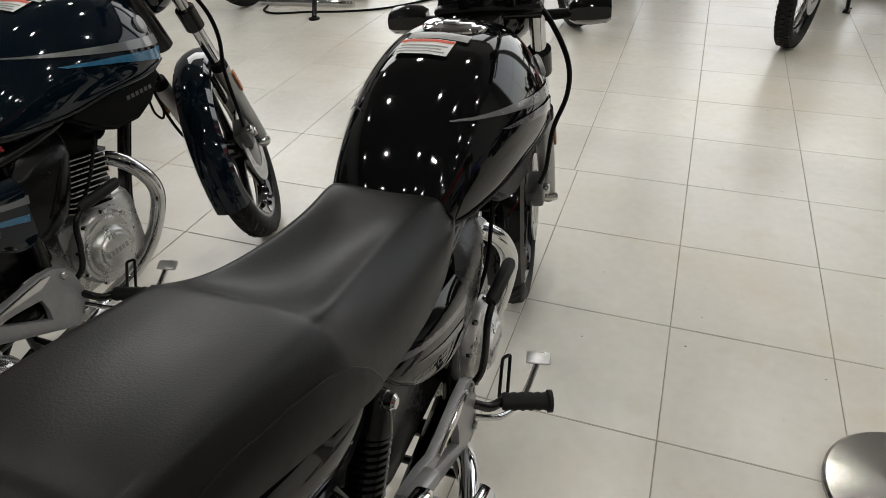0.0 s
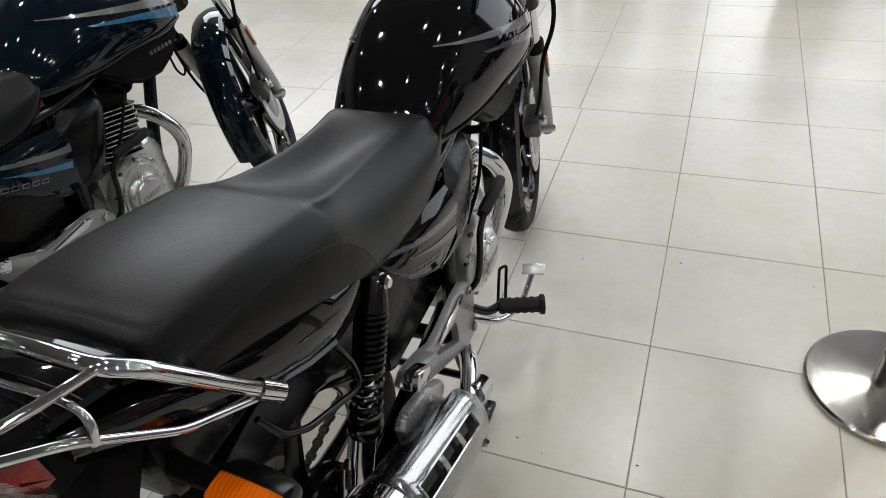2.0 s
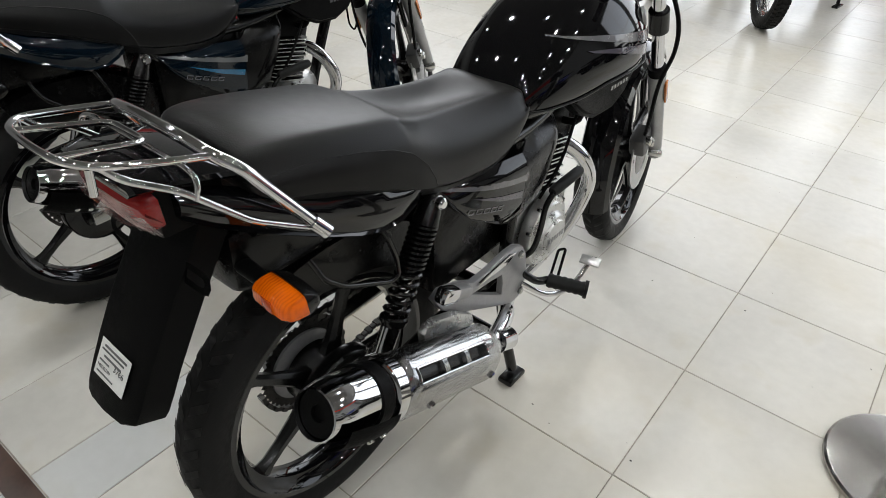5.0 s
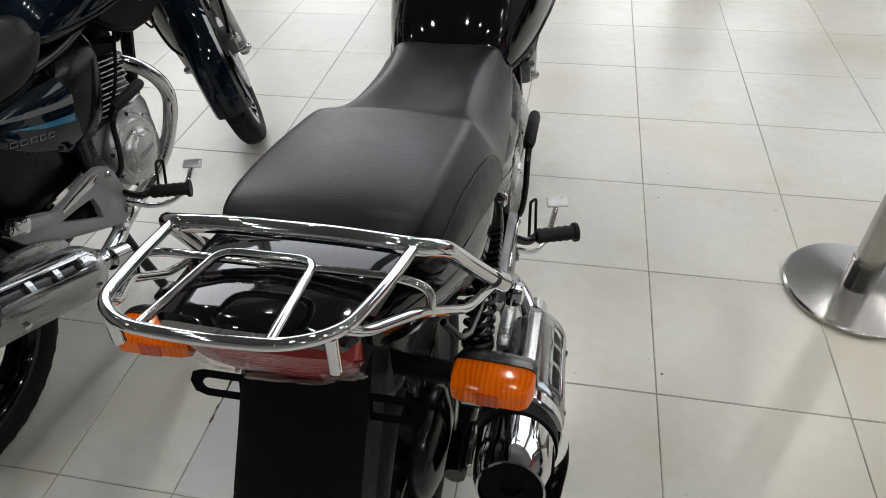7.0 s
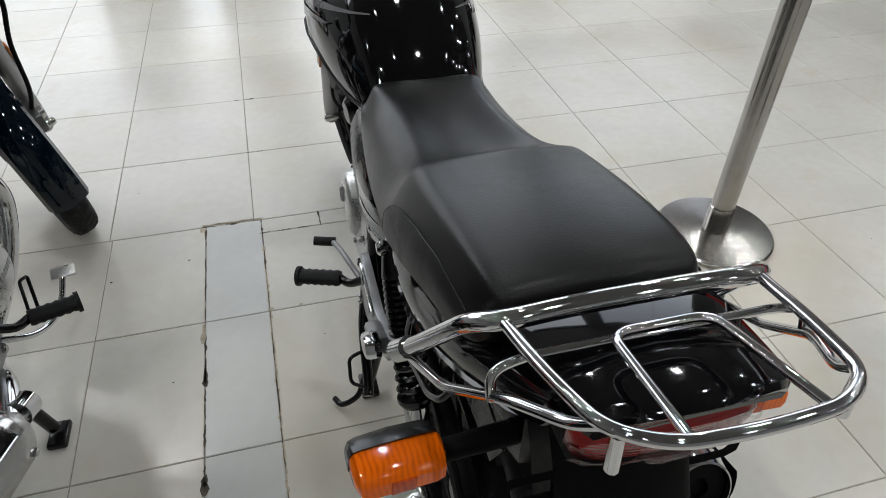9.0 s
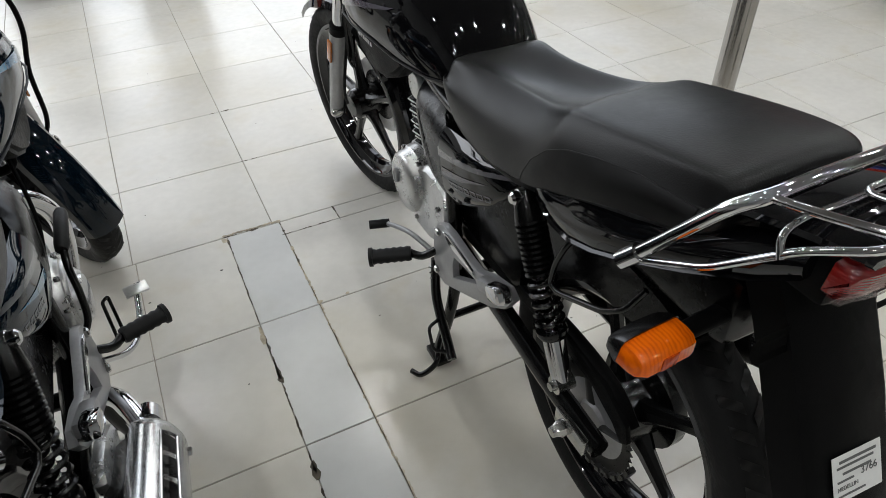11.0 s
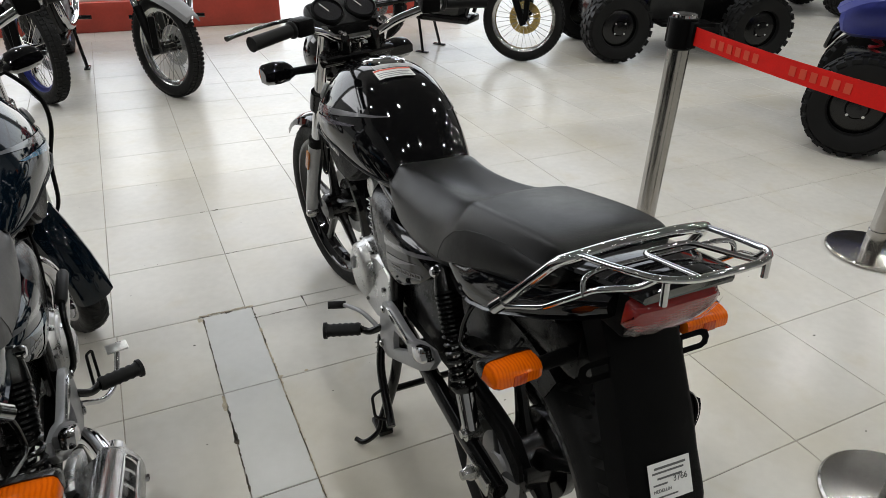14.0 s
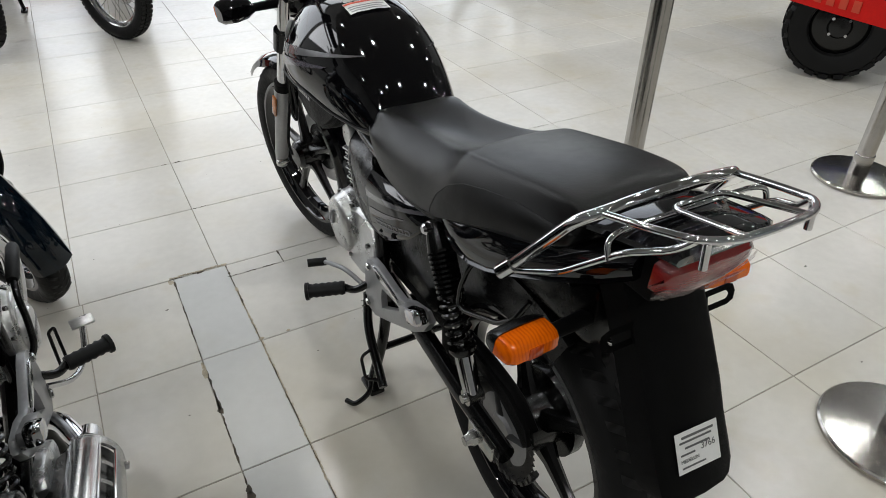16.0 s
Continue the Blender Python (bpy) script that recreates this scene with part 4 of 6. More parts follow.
        fp = p("foot_peg", sgn(tube(spline([(0.12, 0.475, 0.335), (0.15, 0.50, 0.305), (0.17, 0.525, 0.303), (0.178, 0.53, 0.303)], 4), 0.009)), M_FRAME, bike, "black rider foot peg")
        a, b = V(0.168, 0.522, 0.303), V(0.250, 0.556, 0.297)
        rr = [0.0165 + (0.0024 if i % 2 else 0) for i in range(13)]
        p("peg_rubber", sgn(tube([a + (b - a) * i / 12 for i in range(13)], rr, 14, squash=0.85)), M_GRIP, fp, "ribbed black rubber")
        p("peg_end", sgn(tube([b - (b - a) * 0.06, b + (b - a) * 0.03], 0.021, 14)), M_GRIP, fp)
    br = p("brake_pedal", tube(spline([(0.13, 0.47, 0.305), (0.165, 0.52, 0.262), (0.185, 0.575, 0.245), (0.195, 0.615, 0.256), (0.203, 0.650, 0.290)], 6), 0.0065), M_CHROME, bike, "chrome rear brake pedal")
    p("pedal_pad", turned(box(bmesh.new(), (-0.024, -0.013, -0.004), (0.024, 0.013, 0.004), 0.003), pose(0.204, 0.657, 0.297, 20, 0, 12)), M_ALLOY, br)
    fix("pedal_stop", tube(rounded([(0.150, 0.566, 0.262), (0.147, 0.598, 0.335), (0.158, 0.612, 0.335), (0.163, 0.580, 0.262)], 0.006), 0.0035, 8), M_FRAME, br, "black wire loop")
    gl = p("gear_lever", tube(spline([(-0.128, 0.50, 0.31), (-0.148, 0.56, 0.322), (-0.158, 0.625, 0.300), (-0.166, 0.672, 0.280)], 5), 0.006), M_ALLOY2, bike, "silver gear lever")
    p("lever_rubber", tube([(-0.160, 0.671, 0.280), (-0.206, 0.684, 0.281)], 0.0105, 12), M_GRIP, gl, "black rubber tip")
    # centre stand
    cs = p("centre_stand", tube([(-0.11, 0.45, 0.262), (0.11, 0.45, 0.262)], 0.017, 12), M_FRAME, bike, "black centre stand, lowered to the floor")
    for s in (-1, 1):
        p("stand_leg", tube(spline([(s * 0.095, 0.45, 0.262), (s * 0.105, 0.46, 0.16), (s * 0.13, 0.475, 0.03)], 4), 0.0135, 10), M_FRAME, cs)
        p("stand_foot", turned(box(bmesh.new(), (-0.02, -0.036, 0.0), (0.02, 0.03, 0.016), 0.005), pose(s * 0.134, 0.475, 0.0, 0, 0, 0)), M_FRAME, cs)
    p("stand_brace", tube([(-0.108, 0.465, 0.13), (0.108, 0.465, 0.13)], 0.009), M_FRAME, cs)
    p("stand_lever", tube(spline([(-0.12, 0.465, 0.10), (-0.145, 0.445, 0.072), (-0.165, 0.42, 0.045), (-0.20, 0.425, 0.018), (-0.215, 0.45, 0.012)], 5), 0.0065), M_FRAME, cs, "black foot lever of the stand")
    sd = p("side_stand", tube(spline([(-0.12, 0.50, 0.285), (-0.135, 0.47, 0.20), (-0.142, 0.40, 0.12), (-0.147, 0.37, 0.10)], 5), 0.011), M_FRAME, bike, "black side stand, folded up")
    p("stand_hook", tube(rounded([(-0.14, 0.44, 0.165), (-0.175, 0.43, 0.16), (-0.178, 0.40, 0.115), (-0.147, 0.385, 0.11)], 0.012), 0.004, 8), M_FRAME, sd)
    p("stand_spring", coil((-0.13, 0.50, 0.27), (-0.137, 0.46, 0.16), 0.007, 9, 0.002), M_STEEL, sd)

    # seat
    seat = fix("seat", loft([seat_ring(*r) for r in SEAT]), M_SEAT, bike, "stepped black vinyl dual seat", 60)
    sub = seat.modifiers.new("smooth", "SUBSURF")
    sub.levels = sub.render_levels = 2
    # welted side panel of the seat
    for s in (-1, 1):
        pts = [(-0.128, 0.832), (-0.05, 0.826), (0.02, 0.810), (0.075, 0.793), (0.115, 0.772), (0.145, 0.742), (0.163, 0.712), (0.172, 0.690)]
        line = [V(s * (ring_x(SEAT, seat_ring, y, z) + 0.0006), y, z) for y, z in along(pts, 30)]
        edge = along(pts, 30)
        low = [(y, float(np.interp(y, [r[0] for r in SEAT], [r[5] for r in SEAT])) + 0.006) for y, z in edge]
        fix("seat_side_panel", film((edge, low), s, lambda y, z: ring_x(SEAT, seat_ring, y, z), lift=0.0008), M_PANEL, seat, "smooth darker side panel")
        fix("seat_seam", tube(spline(line, 2), 0.0009, 6), M_SEAT, seat)
    fix("seat_base", loft([[V(x * w, y, z) for x, z in ((-1, zb + 0.004), (1, zb + 0.004), (0.9, zb - 0.014), (-0.9, zb - 0.014))] for y, zb, w in [(r[0], r[5], r[4] * 0.97) for r in SEAT[1:-1]]]), M_SATIN, seat)

    # tank
    tank = p("fuel_tank", loft([tank_ring(*r) for r in TANK]), paint, bike, "glossy dark painted fuel tank", 60)
    sub = tank.modifiers.new("smooth", "SUBSURF")
    sub.levels = sub.render_levels = 2
    tw = lambda y, z: ring_x(TANK, tank_ring, y, z)
    ct = V(0, 0.785, 0.924)
    tilt_m = pose(0, 0, 0, -5)
    cap = p("filler_cap", turned(lathe([(-0.012, 0.055), (-0.003, 0.055), (0.001, 0.05), (0.001, 0.04), (0.004, 0.036), (0.005, 0.01)], (0, 0, 0), (0, 0, 1), 32), Matrix.Translation(ct) @ tilt_m), M_CHROME, tank, "chrome filler cap")
    p("cap_flap", turned(box(bmesh.new(), (-0.012, -0.03, 0.004), (0.012, 0.012, 0.009), 0.002), Matrix.Translation(ct) @ tilt_m), M_MIRROR, cap)
    # warning sticker on the tank top
    def top_z(x, y):
        for a, b in zip(TANK, TANK[1:]):
            if a[0] <= y <= b[0]:
                t = (y - a[0]) / (b[0] - a[0])
                r = tank_ring(*[u + (v - u) * t for u, v in zip(a, b)])
                r = r[:len(r) // 2 + 1]
                for u, v in zip(r, r[1:]):
                    if u.x <= abs(x) <= v.x:
                        return u.z + (v.z - u.z) * (abs(x) - u.x) / (v.x - u.x)
        return 0.9
    def sticker(x0, x1, y0, y1, lift):
        bm = bmesh.new()
        g = [[bm.verts.new((x0 + (x1 - x0) * i / 6, y0 + (y1 - y0) * j / 3, top_z(x0 + (x1 - x0) * i / 6, y0 + (y1 - y0) * j / 3) + lift)) for i in range(7)] for j in range(4)]
        for j in range(3):
            for i in range(6):
                bm.faces.new((g[j][i], g[j][i + 1], g[j + 1][i + 1], g[j + 1][i]))
        return bm
    st = p("warning_label", sticker(-0.058, 0.032, 0.652, 0.700, 0.0022), M_WHITE, tank, "white paper label with a red band")
    p("label_band", sticker(-0.058, 0.032, 0.689, 0.697, 0.0032), M_REDINK, st)
    for k in range(3):
        p("label_line", sticker(-0.054, 0.026 - 0.008 * (k % 2), 0.657 + 0.009 * k, 0.661 + 0.009 * k, 0.0032), M_ALLOY2, st)
    p("clear_label", sticker(-0.052, 0.050, 0.703, 0.726, 0.0022), M_PALE, tank, "pale translucent label strip")
    for s in (-1, 1):
        tip = (0.555, 0.853)
        up = along([tip, (0.68, 0.834), (0.80, 0.816), (0.895, 0.802)], 12)
        low = along([(tip[0], tip[1] - 0.002), (0.68, 0.822), (0.80, 0.796), (0.895, 0.778)], 12)
        p("tank_stripe", film((up, low), s, tw), streak, tank, "pale arrow-shaped decal")
        up = along([(0.625, 0.815), (0.75, 0.797), (0.895, 0.772)], 12)
        low = along([(0.64, 0.808), (0.75, 0.783), (0.885, 0.745)], 12)
        p("tank_stripe", film((up, low), s, tw), streak2, tank)
        p("tank_seam", tube([V(s * (tw(y, z) + 0.001), y, z) for y, z in along([(0.455, 0.725), (0.52, 0.717), (0.62, 0.716), (0.70, 0.73), (0.80, 0.734), (0.89, 0.742)], 20)], 0.0025, 6), M_SATIN, tank)
        # round badge near the front of the tank
        q = V(s * (tw(0.868, 0.83) + 0.0), 0.868, 0.83)
        p("tank_badge", lathe([(-0.004, 0.021), (0.003, 0.021), (0.005, 0.017), (0.005, 0.005)], q, (s * 0.82, 0.45, 0.3), 24), M_ALLOY2, tank)
        # lower shroud beside the head
        sh = p("tank_shroud", (lambda b: b if s > 0 else mirror(b))(plate([(0.60, 0.705), (0.66, 0.655), (0.72, 0.628), (0.79, 0.625), (0.845, 0.65), (0.885, 0.70), (0.88, 0.735), (0.70, 0.735), (0.62, 0.722)], 0.088, 0.122, 0.008, 0.008)), M_MATT, bike, "black plastic shroud below the tank")
        for k in range(6):
            bm = box(bmesh.new(), (0.1295, 0.765 + 0.014 * k, 0.684), (0.1308, 0.774 + 0.014 * k, 0.694))
            p("shroud_mark", bm if s > 0 else mirror(bm), M_DECAL, sh)
        # side cover behind the engine, and the satin strap that runs on up to the tank
        cx = lambda y, z: 0.124 - 0.030 * max(0.0, (0.40 - y) / 0.19) ** 2 - 0.012 * max(0.0, (y - 0.46) / 0.16) ** 2 - 0.014 * max(0.0, (0.56 - z) / 0.09) ** 2 - 0.030 * max(0.0, (z - 0.606) / 0.05) ** 2

        def shell(up, low, n, rolled):
            bm = bmesh.new()
            g = []
            for (ya, za), (yb, zb) in zip(along(up, n), along(low, n)):
                g.append([])
                for k in range(11):
                    y, z = ya + (yb - ya) * k / 10, za + (zb - za) * k / 10
                    edge = 0.007 if k in (0, 10) else 0.0015 if k in (1, 9) else 0.0
                    g[-1].append(bm.verts.new((cx(y, z) - edge + (rolled if k == 2 else 0), y, z)))
            for u, w in zip(g, g[1:]):
                for k in range(10):
                    bm.faces.new((u[k], w[k], w[k + 1], u[k + 1]))
            bmesh.ops.recalc_face_normals(bm, faces=bm.faces[:])
            bmesh.ops.solidify(bm, geom=bm.faces[:], thickness=0.006)
            return bm if s > 0 else mirror(bm)

        sc = fix("side_cover", shell([(0.222, 0.654), (0.335, 0.642), (0.455, 0.632)], [(0.223, 0.644), (0.246, 0.603), (0.29, 0.560), (0.362, 0.515), (0.42, 0.473), (0.45, 0.468)], 16, 0.002), paint, bike, "glossy dark side cover with pale decals", 60)
        fix("wing_panel", shell([(0.456, 0.632), (0.482, 0.646), (0.506, 0.700), (0.545, 0.708)], [(0.451, 0.468), (0.48, 0.468), (0.535, 0.490), (0.567, 0.555), (0.597, 0.625), (0.628, 0.694)], 14, 0.0), wing, sc, "dark satin strap below the tank", 60)
        for up, low, mt in (([(0.228, 0.642), (0.33, 0.622), (0.40, 0.607), (0.462, 0.592)], [(0.232, 0.638), (0.33, 0.608), (0.40, 0.588), (0.458, 0.574)], streak), ([(0.285, 0.606), (0.37, 0.577), (0.448, 0.555)], [(0.290, 0.604), (0.37, 0.566), (0.444, 0.540)], streak2)):
            fix("cover_stripe", film((along(up, 8), along(low, 8)), s, cx, lift=0.001), mt, sc)
        n = 5 if s > 0 else 7
        for k in range(n):
            y = 0.278 + 0.0205 * k
            z = 0.576 - 0.315 * (y - 0.272)
            bm = bmesh.new()
            for a, b in (((0.0, 0.0), (0.015, 0.0018)), ((0.0, 0.0078), (0.016, 0.0096)), ((0.0, 0.0), (0.0022, 0.0096)), ((0.0128, 0.0), (0.015, 0.0045))):
                vs = [bm.verts.new((cx(y + u, z + w - 0.315 * u) + 0.0012, y + u + w * 0.5, z + w - 0.315 * u)) for u, w in (a, (b[0], a[1]), b, (a[0], b[1]))]
                bm.faces.new(vs)
            fix("cover_mark", bm if s > 0 else mirror(bm), M_DECAL, sc)
        for k in range(2):
            up, low = [(0.485 + 0.03 * k, 0.520 + 0.02 * k), (0.548 + 0.012 * k, 0.600 + 0.02 * k)], [(0.490 + 0.03 * k, 0.518 + 0.02 * k), (0.553 + 0.012 * k, 0.598 + 0.02 * k)]
            fix("strap_line", film((along(up, 5), along(low, 5)), s, cx, lift=0.001), M_MATT, sc)
        # rubber catch at the cover's lower edge
        catch = box(bmesh.new(), (0.106, -0.006, -0.020), (0.119, 0.006, 0.020), 0.003, Matrix.Translation((0, 0.378, 0.522)) @ Matrix.Rotation(radians(38), 4, "X"))
        fix("cover_catch", catch if s > 0 else mirror(catch), M_MATT, sc)
        # tail side panel
        tp = []
        for y, zt, zb, x in ((0.156, 0.728, 0.718, 0.116), (0.146, 0.732, 0.708, 0.121), (0.12, 0.738, 0.690, 0.126), (0.09, 0.745, 0.678, 0.128), (0.05, 0.760, 0.679, 0.129), (0.0, 0.776, 0.697, 0.128), (-0.05, 0.79, 0.722, 0.124), (-0.13, 0.828, 0.765, 0.112), (-0.20, 0.860, 0.806, 0.096), (-0.235, 0.872, 0.832, 0.084)):
            h = zt - zb
            tp.append([V(s * (x + k), y, zb + h * t) for k, t in ((-0.034, 1.0), (-0.020, 0.99), (-0.007, 0.90), (-0.001, 0.72), (0.001, 0.52), (-0.001, 0.32), (-0.004, 0.17), (-0.005, 0.11), (-0.001, 0.06), (-0.005, 0.01), (-0.02, 0.05), (-0.04, 0.10))])
        p("tail_panel", loft(tp), paint, bike, "glossy dark tail side panel")
    # tail cowl
    rings = []
    for y, z, w in ((-0.125, 0.860, 0.094), (-0.15, 0.875, 0.095), (-0.20, 0.888, 0.091), (-0.245, 0.897, 0.086), (-0.275, 0.902, 0.083), (-0.289, 0.903, 0.080), (-0.294, 0.900, 0.074)):
        rings.append([V(x * w, y + 0.012 * x * x, z + k) for x, k in ((-1, -0.014), (-0.97, -0.008), (-0.8, -0.002), (-0.4, 0.004), (0, 0.006), (0.4, 0.004), (0.8, -0.002), (0.97, -0.008), (1, -0.014), (0.95, -0.018), (-0.95, -0.018))])
    p("tail_cowl", loft(rings), paint, bike, "glossy dark tail cowl")
    # tail lamp
    rings = []
    for x in (-0.0705, -0.069, -0.064, -0.052, -0.03, 0, 0.03, 0.052, 0.064, 0.069, 0.0705):
        k = 1 - (abs(x) / 0.085) ** 4
        y = -0.262 - 0.022 * k
        h = 0.004 * (abs(x) / 0.0705) ** 2 + 0.010 * max(0.0, (abs(x) - 0.058) / 0.0125) ** 2
        rings.append([V(x, y + 0.022, 0.880 - h), V(x, y + 0.014, 0.880 - h), V(x, y + 0.003, 0.866 - h), V(x, y + 0.004, 0.842 + h), V(x, y + 0.016, 0.819 + h), V(x, y + 0.024, 0.817 + h)])
    p("lamp_housing", box(bmesh.new(), (-0.068, -0.256, 0.806), (0.068, -0.165, 0.882), 0.008), M_MATT, bike, "black housing behind the tail lamp")
    lamp = p("tail_lamp", loft(rings), M_RED, bike, "red tail lamp with torn clear film")
    bm = bmesh.new()
    rnd = random.Random(5)
    for s0, s1, z0, z1 in ((-0.072, -0.02, 0.819, 0.846), (-0.02, 0.05, 0.821, 0.838), (0.045, 0.074, 0.820, 0.852)):
        n = 9
        g = []
        for i in range(n + 1):
            x = s0 + (s1 - s0) * i / n
            k = 1 - min(1, (abs(x) / 0.085)) ** 4
            g.append([bm.verts.new((x, -0.2640 - 0.022 * k + 0.016 * (1 - t) + rnd.uniform(-0.0014, 0.0006), z0 + (z1 - z0) * t + rnd.uniform(-0.002, 0.002))) for t in (0, 0.35, 0.7, 1)])
        for i in range(n):
            for j in range(3):
                bm.faces.new((g[i][j], g[i + 1][j], g[i + 1][j + 1], g[i][j + 1]))
    bmesh.ops.solidify(bm, geom=bm.faces[:], thickness=0.0006)
    p("wrap_film", bm, M_FILMCLEAR, lamp, "crumpled clear protective film")
    # rear mudguard plate
    rings = []
    for y, z, w, x0 in ((-0.205, 0.79, 0.060, 0.0), (-0.234, 0.745, 0.060, 0.0), (-0.262, 0.70, 0.060, -0.002), (-0.295, 0.645, 0.061, -0.005), (-0.318, 0.603, 0.061, -0.008), (-0.339, 0.565, 0.061, -0.008), (-0.350, 0.545, 0.060, -0.008), (-0.356, 0.533, 0.056, -0.008), (-0.359, 0.527, 0.044, -0.008)):
        n = V(0, -0.93, 0.36)
        rings.append([V(x0 + x * w * 1.07, y, z) + n * k for x, k in ((-1.04, -0.045), (-0.97, -0.004), (-0.8, 0.003), (0, 0.006), (0.8, 0.003), (0.97, -0.004), (1.04, -0.045), (0.98, -0.045), (0.91, -0.008), (0, 0.0), (-0.91, -0.008), (-0.98, -0.045))])
    mg = fix("rear_mudguard", loft(rings), M_MATT, bike, "matt black rear mudguard")
    lm = Matrix.Translation((-0.0085, -0.3345, 0.588)) @ Matrix.Rotation(radians(-29), 4, "X") @ Matrix.Rotation(radians(3), 4, "Y")
    lab = fix("paper_label", turned(box(bmesh.new(), (-0.036, -0.0006, -0.027), (0.036, 0.0, 0.027)), lm), M_WHITE, mg, "white paper label with small print")
    bm = bmesh.new()
    for x0, x1, z, h in ((-0.026, 0.028, 0.018, 0.003), (-0.03, 0.024, 0.012, 0.0025), (-0.022, 0.02, 0.004, 0.0025), (-0.03, -0.006, -0.004, 0.0022), (-0.03, 0.01, -0.021, 0.002)):
        box(bm, (x0, -0.0014, z), (x1, -0.0008, z + h))
    fix("label_print", turned(bm, lm), M_INK, lab)
    for word, size, at in (("MEDELLIN", 0.0068, (-0.031, -0.0135)), ("3766", 0.0125, (0.004, -0.004))):
        cu = bpy.data.curves.new("label_word", "FONT")
        cu.body, cu.size, cu.extrude = word, size, 0.0002
        cu.materials.append(M_INK)
        o = new("label_word", cu)
        o.parent = lab
        o.matrix_basis = lm @ Matrix.Translation((at[0], -0.0012, at[1])) @ Matrix.Rotation(radians(90), 4, "X")
    # number plate bracket with slotted ears
    outer = [(0.03, 0.015), (0.100, 0.015), (0.111, 0.011), (0.115, 0.0), (0.111, -0.011), (0.100, -0.015), (0.03, -0.015)]
    inner = [(0.065, 0.006), (0.096, 0.006), (0.100, 0.004), (0.102, 0.0), (0.100, -0.004), (0.096, -0.006), (0.065, -0.006)]
    for s in (-1, 1):
        bm = bmesh.new()
        ov, iv = [[bm.verts.new((s * x, -0.238 + 0.3 * z, 0.746 + z)) for x, z in o] for o in (outer, inner)]
        for k in range(6):
            bm.faces.new((ov[k], ov[k + 1], iv[k + 1], iv[k]))
        bm.faces.new((ov[0], iv[0], iv[6], ov[6]))
        bmesh.ops.solidify(bm, geom=bm.faces[:], thickness=0.004)
        p("plate_bracket", bm, M_MATT)
        # rear indicators
        stalk = p("indicator", tube([(s * 0.05, -0.160, 0.712), (s * 0.14, -0.166, 0.714)], [0.013, 0.011], 12), M_MATT, bike, "rear indicator with an amber lens")
        c = V(s * 0.175 - 0.008, -0.170 + (0.006 if s > 0 else 0), 0.736 - (0.015 if s > 0 else 0))
        im = Matrix.Translation(c) @ Matrix.Rotation(radians(-6 * s), 4, "Z") @ Matrix.Rotation(radians(-5 * s), 4, "Y")
        ringsb, ringsl = [], []
        for x, hz, b in ((-0.0415, 0.0125, 0.010), (-0.038, 0.017, 0.015), (-0.030, 0.0185, 0.017), (0.0, 0.019, 0.018), (0.030, 0.0175, 0.016), (0.037, 0.0155, 0.014), (0.0405, 0.0105, 0.009)):
            x = x * s
            ringsb.append([im @ V(x, y, z) for y, z in ((-0.002, hz + 0.002), (b * 0.6, hz * 0.86), (b + 0.004, hz * 0.4), (b + 0.004, -hz * 0.4), (b * 0.6, -hz * 0.86), (0.0, -hz - 0.001))])
            e = 0.35 + 0.65 * min(1.0, b / 0.016) ** 1.5
            ringsl.append([im @ V(x * 0.985, y * (e if y < 0 else 1), z) for y, z in ((0.002, hz * 0.98), (-0.016, hz * 0.95), (-0.027, hz * 0.78), (-0.033, hz * 0.42), (-0.034, -hz * 0.42), (-0.028, -hz * 0.78), (-0.017, -hz * 0.95), (0.002, -hz * 0.97))])
        p("indicator_body", loft(ringsb), M_FRAME, stalk, "black housing")
        lens = p("indicator_lens", loft(ringsl), M_ORANGE, stalk, "ribbed amber lens")
        p("lens_patch", turned(box(bmesh.new(), (-0.012, -0.0347, -0.009), (0.010, -0.033, 0.009), 0.0005), im), M_AMBERDARK, lens, "darker patch where the bulb sits")

    # luggage rack
    rack = p("luggage_rack", tube(rounded([(-0.158, -0.100, 0.788), (-0.147, -0.125, 0.823), (-0.124, -0.176, 0.897), (-0.104, -0.194, 0.912), (-0.05, -0.196, 0.918), (0.05, -0.196, 0.918), (0.104, -0.194, 0.912), (0.124, -0.176, 0.897), (0.147, -0.125, 0.823), (0.158, -0.100, 0.788)], 0.03), 0.0082, 14), M_CHROME, bike, "chromed tubular luggage rack")
    p("rack_loop", tube(rounded([(-0.104, -0.188, 0.910), (-0.098, -0.25, 0.925), (-0.086, -0.310, 0.940), (-0.056, -0.331, 0.945), (0, -0.335, 0.946), (0.056, -0.331, 0.945), (0.086, -0.310, 0.940), (0.098, -0.25, 0.925), (0.104, -0.188, 0.910)], 0.03), 0.0047, 12), M_CHROME, rack)
    p("rack_inner", tube(rounded([(-0.045, -0.331, 0.945), (-0.040, -0.23, 0.921), (0.037, -0.23, 0.921), (0.045, -0.331, 0.945)], 0.016), 0.0037, 10), M_CHROME, rack)
    p("rack_crossbar", tube(rounded([(-0.124, -0.235, 0.880), (-0.124, -0.228, 0.902), (-0.10, -0.225, 0.907), (0.10, -0.225, 0.907), (0.124, -0.228, 0.902), (0.124, -0.235, 0.880)], 0.014), 0.0038, 10), M_CHROME, rack)
